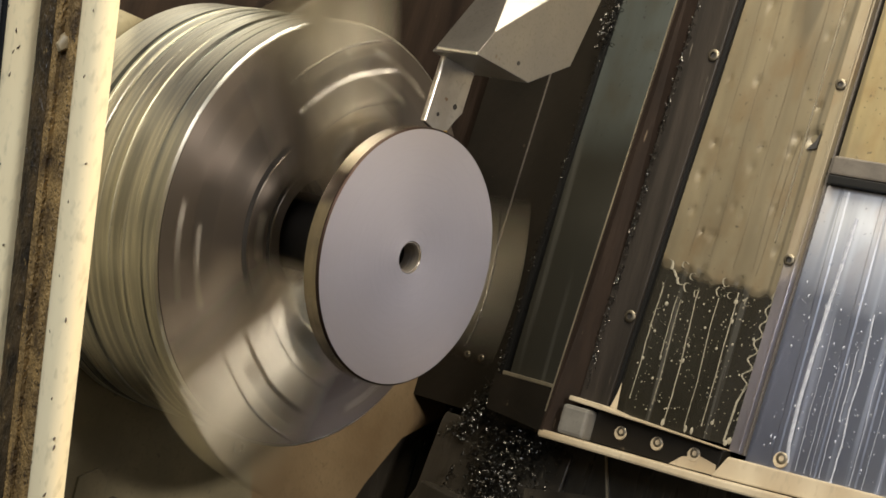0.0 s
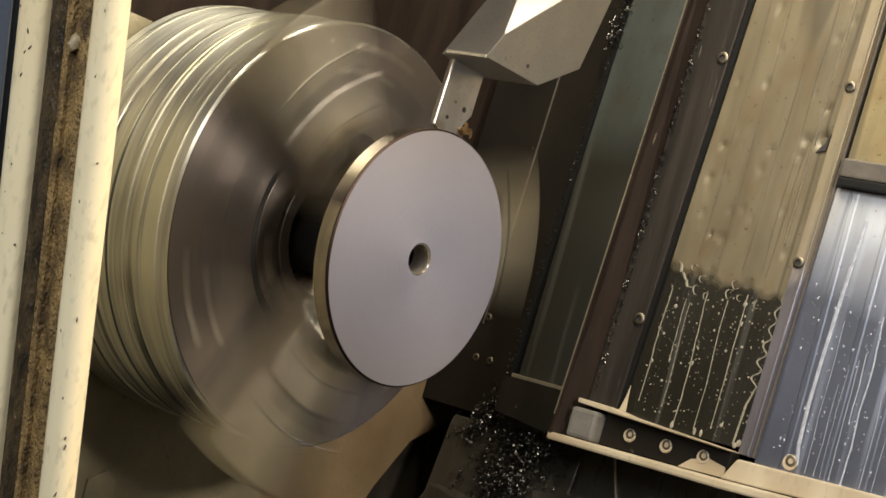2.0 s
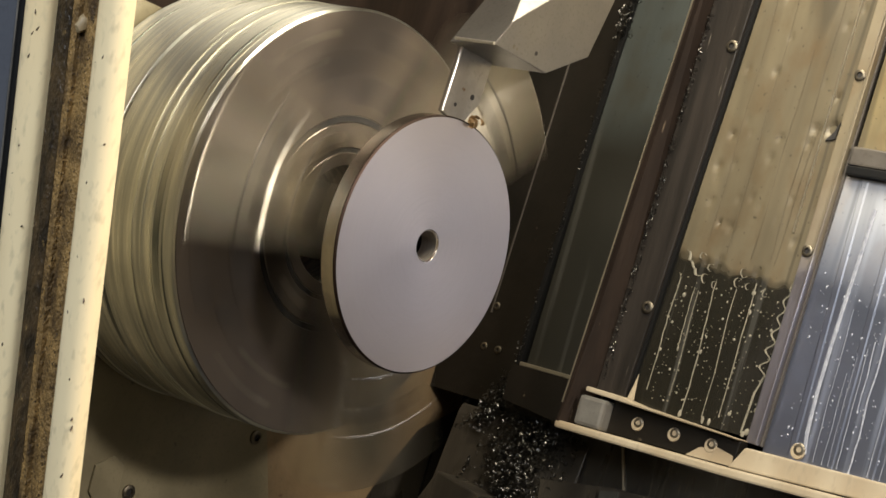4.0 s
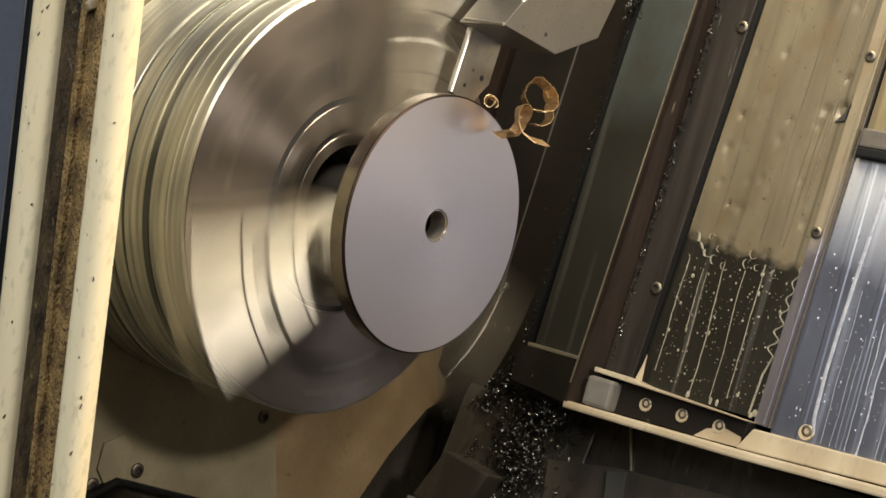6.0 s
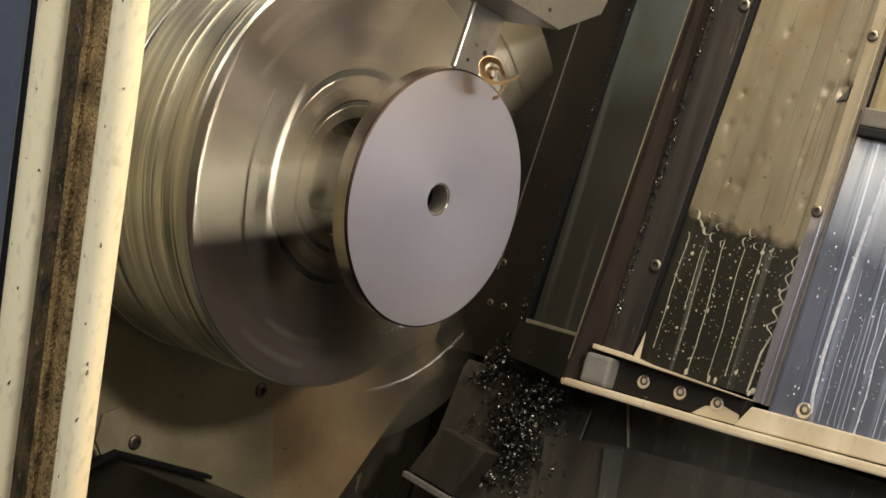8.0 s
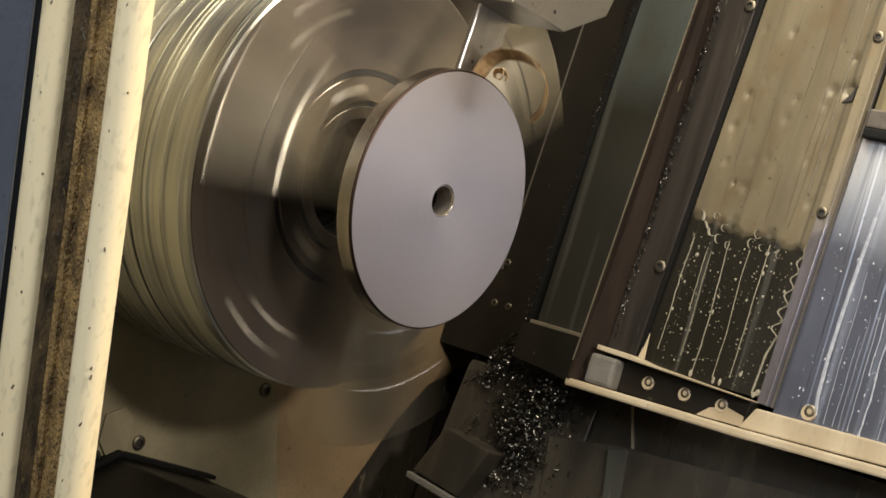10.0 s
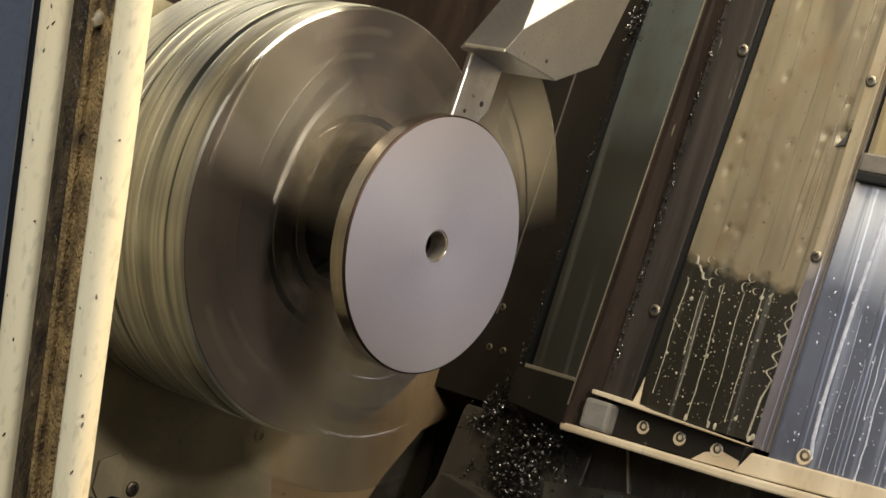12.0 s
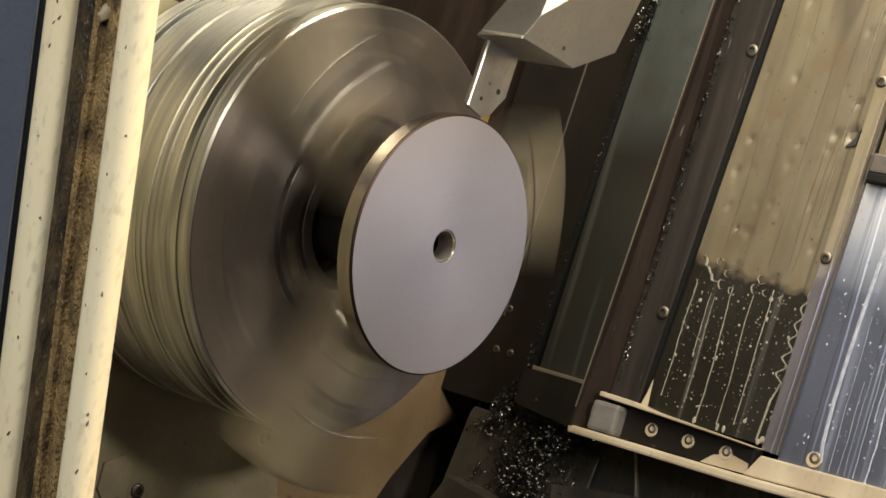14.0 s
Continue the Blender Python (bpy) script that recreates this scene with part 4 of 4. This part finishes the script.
def turret():
    ob = thing("tool_turret", (0, 0, 0.145), "milled steel turret block with a parting blade", "tool turret")
    face = [(-0.027, 0.1455), (0.037, 0.1440), (0.080, 0.170), (0.095, 0.227), (0.100, 0.32), (-0.027, 0.32)]
    bm = prism(face, "x", -0.020, 0.030)
    # two reliefs at the front corner
    for p, q, r in (((0.030, -0.027, 0.1455), (0.030, -0.0152, 0.1650), (0.015, 0.0061, 0.1947)), ((0.030, -0.0152, 0.1650), (0.030, 0.0339, 0.2056), (0.015, 0.0061, 0.1947))):
        p, q, r = Vector(p), Vector(q), Vector(r)
        n = (q - p).cross(r - p)
        n = n if n.x - n.y > 0 else -n
        bmesh.ops.bisect_plane(bm, geom=bm.verts[:] + bm.edges[:] + bm.faces[:], plane_co=p, plane_no=n, clear_outer=True)
        bmesh.ops.holes_fill(bm, edges=[e for e in bm.edges if e.is_boundary])
    part("block", bm, TURRET_STEEL, ob, bevel=0.0008)
    part("upper_body", box(-0.018, 0.028, -0.02, 0.09, 0.3205, 0.36), TURRET_STEEL, ob, "turret head above", bevel=0.004)
    part("dimple", rod((0.0298, 0.020, 0.1535), (0.0303, 0.020, 0.1535), 0.0016), BORE_BLACK, ob, "small punched dimple")
    bm = prism([(-0.008, 0.0965), (-0.006, 0.1455), (0.031, 0.1450), (0.030, 0.113), (0.024, 0.105), (0.0175, 0.0945), (0.0165, 0.088), (0.011, 0.088), (0.0095, 0.0930)], "x", -0.0195, -0.0155)
    blade = part("blade", bm, TOOL_STEEL, ob, "oil-stained parting blade", bevel=0.0004)
    for y, z, r in ((0.020, 0.115, 0.0022), (0.004, 0.105, 0.0015)):
        part("blade_hole", rod((-0.0160, y, z), (-0.0153, y, z), r), BORE_BLACK, blade, "dark hole")
    part("insert", prism([(0.0105, 0.0875), (0.0175, 0.0875), (0.0190, 0.0970), (0.0120, 0.0950)], "x", -0.0198, -0.0150), CARBIDE, blade, "gold carbide insert", bevel=0.0003)
    part("bright_edge", rod((-0.0155, -0.0080, 0.0968), (-0.0155, -0.0061, 0.1450), 0.0011, steps=16), BRIGHT_STEEL, blade, "bright ground edge", smooth=True)
    part("lower_lip", rod((-0.0060, -0.0268, 0.1458), (0.0295, -0.0268, 0.1458), 0.0012, steps=16), BRIGHT_STEEL, ob, "bright worn lower edge", smooth=True)
    return ob


def chip(name, turns, radius, pitch, width, label, taper=0.4, bend=0.0, seed=1):
    """A curled ribbon with thickness, about its own origin."""
    rng = random.Random(seed)
    bm = bmesh.new()
    steps = max(20, int(turns * 26))
    rows = []
    for k in range(steps + 1):
        f = k / steps
        a = 2 * math.pi * turns * f
        r = radius * (1 - taper * f) * (1 + (0.10 * math.sin(a * 2.7) + 0.08 * rng.uniform(-1, 1)) * min(1, turns * turns))
        c = Vector((r * math.cos(a), r * math.sin(a) + bend * f * f, pitch * f))
        n = Vector((math.cos(a), math.sin(a), 0))
        w = Vector((0, 0, width / 2)) + n * width * 0.15
        rows.append([bm.verts.new(c + p) for p in (-w, w, w + n * 0.0005, -w + n * 0.0005)])
    for a, b in zip(rows, rows[1:]):
        for k in range(4):
            bm.faces.new((a[k], a[(k + 1) % 4], b[(k + 1) % 4], b[k]))
    bm.faces.new(rows[0])
    bm.faces.new(rows[-1][::-1])
    ob = new(name, finish(name, bm, CHIP_GOLD, True))
    ob.matrix_world = G
    return tagged(ob, label, "swarf curl", "flying swarf curls")


def lamp_fittings():
    for name, (place, aim), sx, sy in (("work_lamp", WORK_LAMP, 0.36, 0.14), ("tube_lamp", TUBE, 0.70, 0.06)):
        ob = new(name)
        ob.matrix_world = look(G @ Vector(place), G @ Vector(aim))
        tagged(ob, "cream metal machine lamp with an open front", "lamp")
        part("housing", box(-sx / 2, sx / 2, -sy / 2, sy / 2, 0.012, 0.05), CREAM, ob, bevel=0.004)
        if name == "work_lamp":
            part("arm", rod((0, 0, 0.04), ob.matrix_world.inverted() @ Vector((1.345, -0.126, 1.66)), 0.012), CREAM, ob, "cream support arm", smooth=True)
        part("reflector", box(-sx / 2 + 0.01, sx / 2 - 0.01, -sy / 2 + 0.01, sy / 2 - 0.01, 0.006, 0.0118), LAMP_GLASS, ob, "white reflector")


room()
enclosure()
headstock()
way_covers()
droplets()
pan_things()
door()
CHUCK, DISC, TURRET = chuck(), workpiece(), turret()
lamp_fittings()
TIP_CHIP = chip("swarf_curl", 1.3, 0.0045, 0.006, 0.005, "small straw-coloured swarf curl at the tool tip", seed=1)
LONG_CHIP = chip("swarf_curl", 1.1, 0.013, 0.030, 0.011, "long straw-coloured swarf curl thrown off the disc", bend=0.02, seed=2)
RING_CHIP = chip("swarf_curl", 1.4, 0.017, 0.014, 0.008, "ring-shaped bronze swarf curl", taper=0.5, seed=3)
LATE_CHIP = chip("swarf_curl", 0.6, 0.028, 0.020, 0.012, "broad bronze swarf band flung towards the covers", taper=0.2, seed=4)
STRING_CHIP = chip("swarf_string", 0.075, 0.38, 0.006, 0.0018, "thin straight straw-coloured swarf string", taper=0.0, seed=5)

SPRING_CHIP = chip("swarf_spring", 11, 0.006, 0.150, 0.003, "open bright helical swarf spring thrown from the tool", taper=-1.2, seed=6)
LATE_SPRING = chip("swarf_spring", 12, 0.0048, 0.150, 0.003, "long helical swarf spring flung over the covers", taper=0.5, bend=0.03, seed=7)

# jaw positions by time, in seconds of an even slow drift
DRIFT = [(0.0, 0.0), (0.5, 0.5), (1.0, 1.2), (1.5, 1.85), (2.0, 1.95), (2.4, 2.42), (2.8, 2.8), (3.2, 3.05), (5.0, 4.0), (5.3, 4.15), (5.5, 4.6), (5.8, 4.75), (6.0, 4.92), (6.5, 5.1), (6.7, 5.1), (6.8, 4.9), (7.0, 5.35), (7.5, 5.42), (8.2, 5.5), (10.3, 5.75), (10.8, 5.85), (11.0, 5.75), (11.5, 6.0), (12.0, 5.95), (12.2, 5.9), (12.5, 5.5), (12.7, 5.5), (13.0, 5.65), (13.3, 5.6), (13.5, 5.7), (13.8, 6.0), (14.0, 6.2)]


def jaw_angle(t):
    tau = float(np.interp(t, [a for a, _ in DRIFT], [b for _, b in DRIFT]))
    return -117.0 - 54.5 * tau


def motions():
    turns = []
    for k in range(0, 14 * FPS + 1):
        t = k / FPS
        turns.append((t, G @ Matrix.Rotation(radians(jaw_angle(t) + 40.0 * k), 4, "X")))
    walk(CHUCK, turns)
    walk(DISC, turns)
    feed = [(0, 0, 0, 0), (3, 0, 0, -0.001), (8, 0, 0, -0.0025), (11.5, 0, 0, -0.005), (12.5, 0, 0, -0.0065), (13.3, 0, 0, -0.0065), (13.6, 0.001, 0.002, 0.002), (14, 0.002, 0.003, 0.004)]
    walk(TURRET, [(t, G @ Matrix.Translation((x, y, 0.145 + z))) for t, x, y, z in feed])

    def tracked(ob, rows):
        walk(ob, [(t, G @ pose(*p)) for t, *p in rows])

    tracked(TIP_CHIP, [(0, -0.018, 0.015, 0.084), (1.7, -0.018, 0.015, 0.084), (2.0, -0.002, 0.012, 0.095, 40), (2.5, 0.0, 0.013, 0.096, 80, 30), (3.0, 0.002, 0.012, 0.094, 120, 30), (5.5, 0.003, 0.013, 0.096, 60, 10, 30), (6.0, 0.004, 0.014, 0.095, 80, 30, 30), (6.5, 0.004, 0.014, 0.094, 100, 50, 30), (7.5, 0.004, 0.014, 0.094, 140, 50, 60), (8.0, 0.004, 0.014, 0.098, 100, 20, 20), (10.5, 0.004, 0.016, 0.096, 60, 20, 20), (10.7, 0.02, 0.08, 0.10, 20, 20, 60), (11.0, 0.02, 0.22, -0.02, 0, 10, 80), (11.3, -0.05, 0.10, -0.51), (14, -0.05, 0.10, -0.51)])
    tracked(LONG_CHIP, [(0, 0.004, 0.02, 0.372), (3.2, 0.004, 0.02, 0.372), (4.2, 0.05, -0.03, 0.42, 60), (5.0, 0.02, 0.02, 0.09, 90, 40), (5.5, 0.03, 0.108, 0.085, 90, 80), (6.0, 0.01, 0.024, 0.090, 60, 100, 40), (6.5, 0.015, 0.050, 0.060, 20, 60, 40), (7.0, 0.012, 0.022, 0.072, 10, 10, 20), (7.5, 0.01, 0.046, 0.088, 70, 20, 60), (8.0, 0.006, 0.006, 0.092, 100, 60, 40), (8.6, 0.04, 0.12, 0.05, 60, 20, 0), (9.2, 0.0, 0.24, -0.12, 10, 0, 0), (9.5, -0.09, 0.06, -0.51), (14, -0.09, 0.06, -0.51)])
    tracked(RING_CHIP, [(0, 0.004, 0.04, 0.372), (3.2, 0.004, 0.04, 0.372), (4.4, 0.05, 0.02, 0.45, 60), (5.3, 0.03, 0.01, 0.07, 90, 10), (5.7, 0.02, 0.06, 0.10, 60, 40), (6.0, 0.01, 0.052, 0.108, 20, 70), (6.5, 0.02, 0.078, 0.014, 80, 90), (6.9, 0.016, 0.034, 0.070, 60, 60), (7.0, 0.012, 0.024, 0.074, 40, 60), (7.2, 0.014, 0.040, 0.070, 30, 60), (7.5, 0.015, 0.078, 0.006, 20, 80, 40), (7.8, 0.06, 0.20, 0.07, 60, 40), (7.88, 0.04, 0.22, -0.16, 40, 30), (7.97, -0.02, 0.13, -0.51), (14, -0.02, 0.13, -0.51)])
    tracked(LATE_CHIP, [(0, 0.004, 0.055, 0.372), (8.2, 0.004, 0.055, 0.372), (9.2, 0.05, -0.02, 0.40, 60), (10.0, 0.01, 0.03, 0.09, 80, 40), (10.3, 0.01, 0.040, 0.085, 40, 70), (10.5, 0.02, 0.090, 0.102, 10, 100, 20), (10.8, 0.03, 0.075, 0.125, 60, 70, 20), (10.95, 0.03, -0.026, -0.008, 90, 60, 20), (11.03, 0.03, -0.032, -0.026, 100, 60, 20), (11.3, 0.03, -0.12, -0.20, 30, 0, 0), (11.7, 0.03, 0.05, -0.51), (14, 0.03, 0.05, -0.51)])
    tracked(STRING_CHIP, [(0, -0.38, -0.09, 0.368), (3.2, -0.38, -0.09, 0.368), (4.2, -0.33, -0.12, 0.36, -20), (4.9, -0.33, -0.03, 0.22, -50), (5.3, -0.34, 0.0, 0.145, -60), (5.5, -0.34, 0.005, 0.137, -59), (5.8, -0.33, 0.03, -0.06, -72), (6.2, -0.28, 0.0, -0.51), (14, -0.28, 0.0, -0.51)])


    def flung(ob, rows):
        """Rows of seconds, start of the curl and the way its axis points."""
        walk(ob, [(t, G @ Matrix.Translation(p) @ Vector(way).to_track_quat("Z", "Y").to_matrix().to_4x4()) for t, p, way in rows])

    rest, low = ((0.006, -0.05, 0.374), (0, 1, 0)), ((0.0, 0.05, -0.50), (0, 1, 0))
    flung(SPRING_CHIP, [(0, *rest), (0.6, *rest), (0.70, (0.05, -0.06, 0.30), (0, 0.8, -0.3)), (0.7667, (0.05, -0.098, 0.0), (0, 0.1465, -0.095)), (0.8, (0.05, -0.0961, -0.0127), (0, 0.1465, -0.0999)), (0.8333, (0.05, -0.094, -0.026), (0, 0.1465, -0.11)), (0.9333, (0.05, -0.05, -0.38), (0, 0.4, -0.7)), (1.0, *low), (14, *low)])
    rest, low = ((0.022, -0.05, 0.367), (0, 1, 0)), ((0.0, 0.20, -0.505), (1, 0.2, 0))
    flung(LATE_SPRING, [(0, *rest), (1.4, *rest), (1.5, (0.0, 0.10, 0.37), (0.6, 0.6, -0.2)), (1.5667, (-0.1175, 0.22, 0.2100), (0.17, 0.01, -0.055)), (1.6, (-0.1155, 0.22, 0.1955), (0.17, 0.01, -0.069)), (1.6333, (-0.1135, 0.22, 0.181), (0.17, 0.01, -0.08)), (1.73, (-0.03, 0.22, -0.32), (0.17, 0.02, -0.08)), (1.85, *low), (14, *low)])


motions()
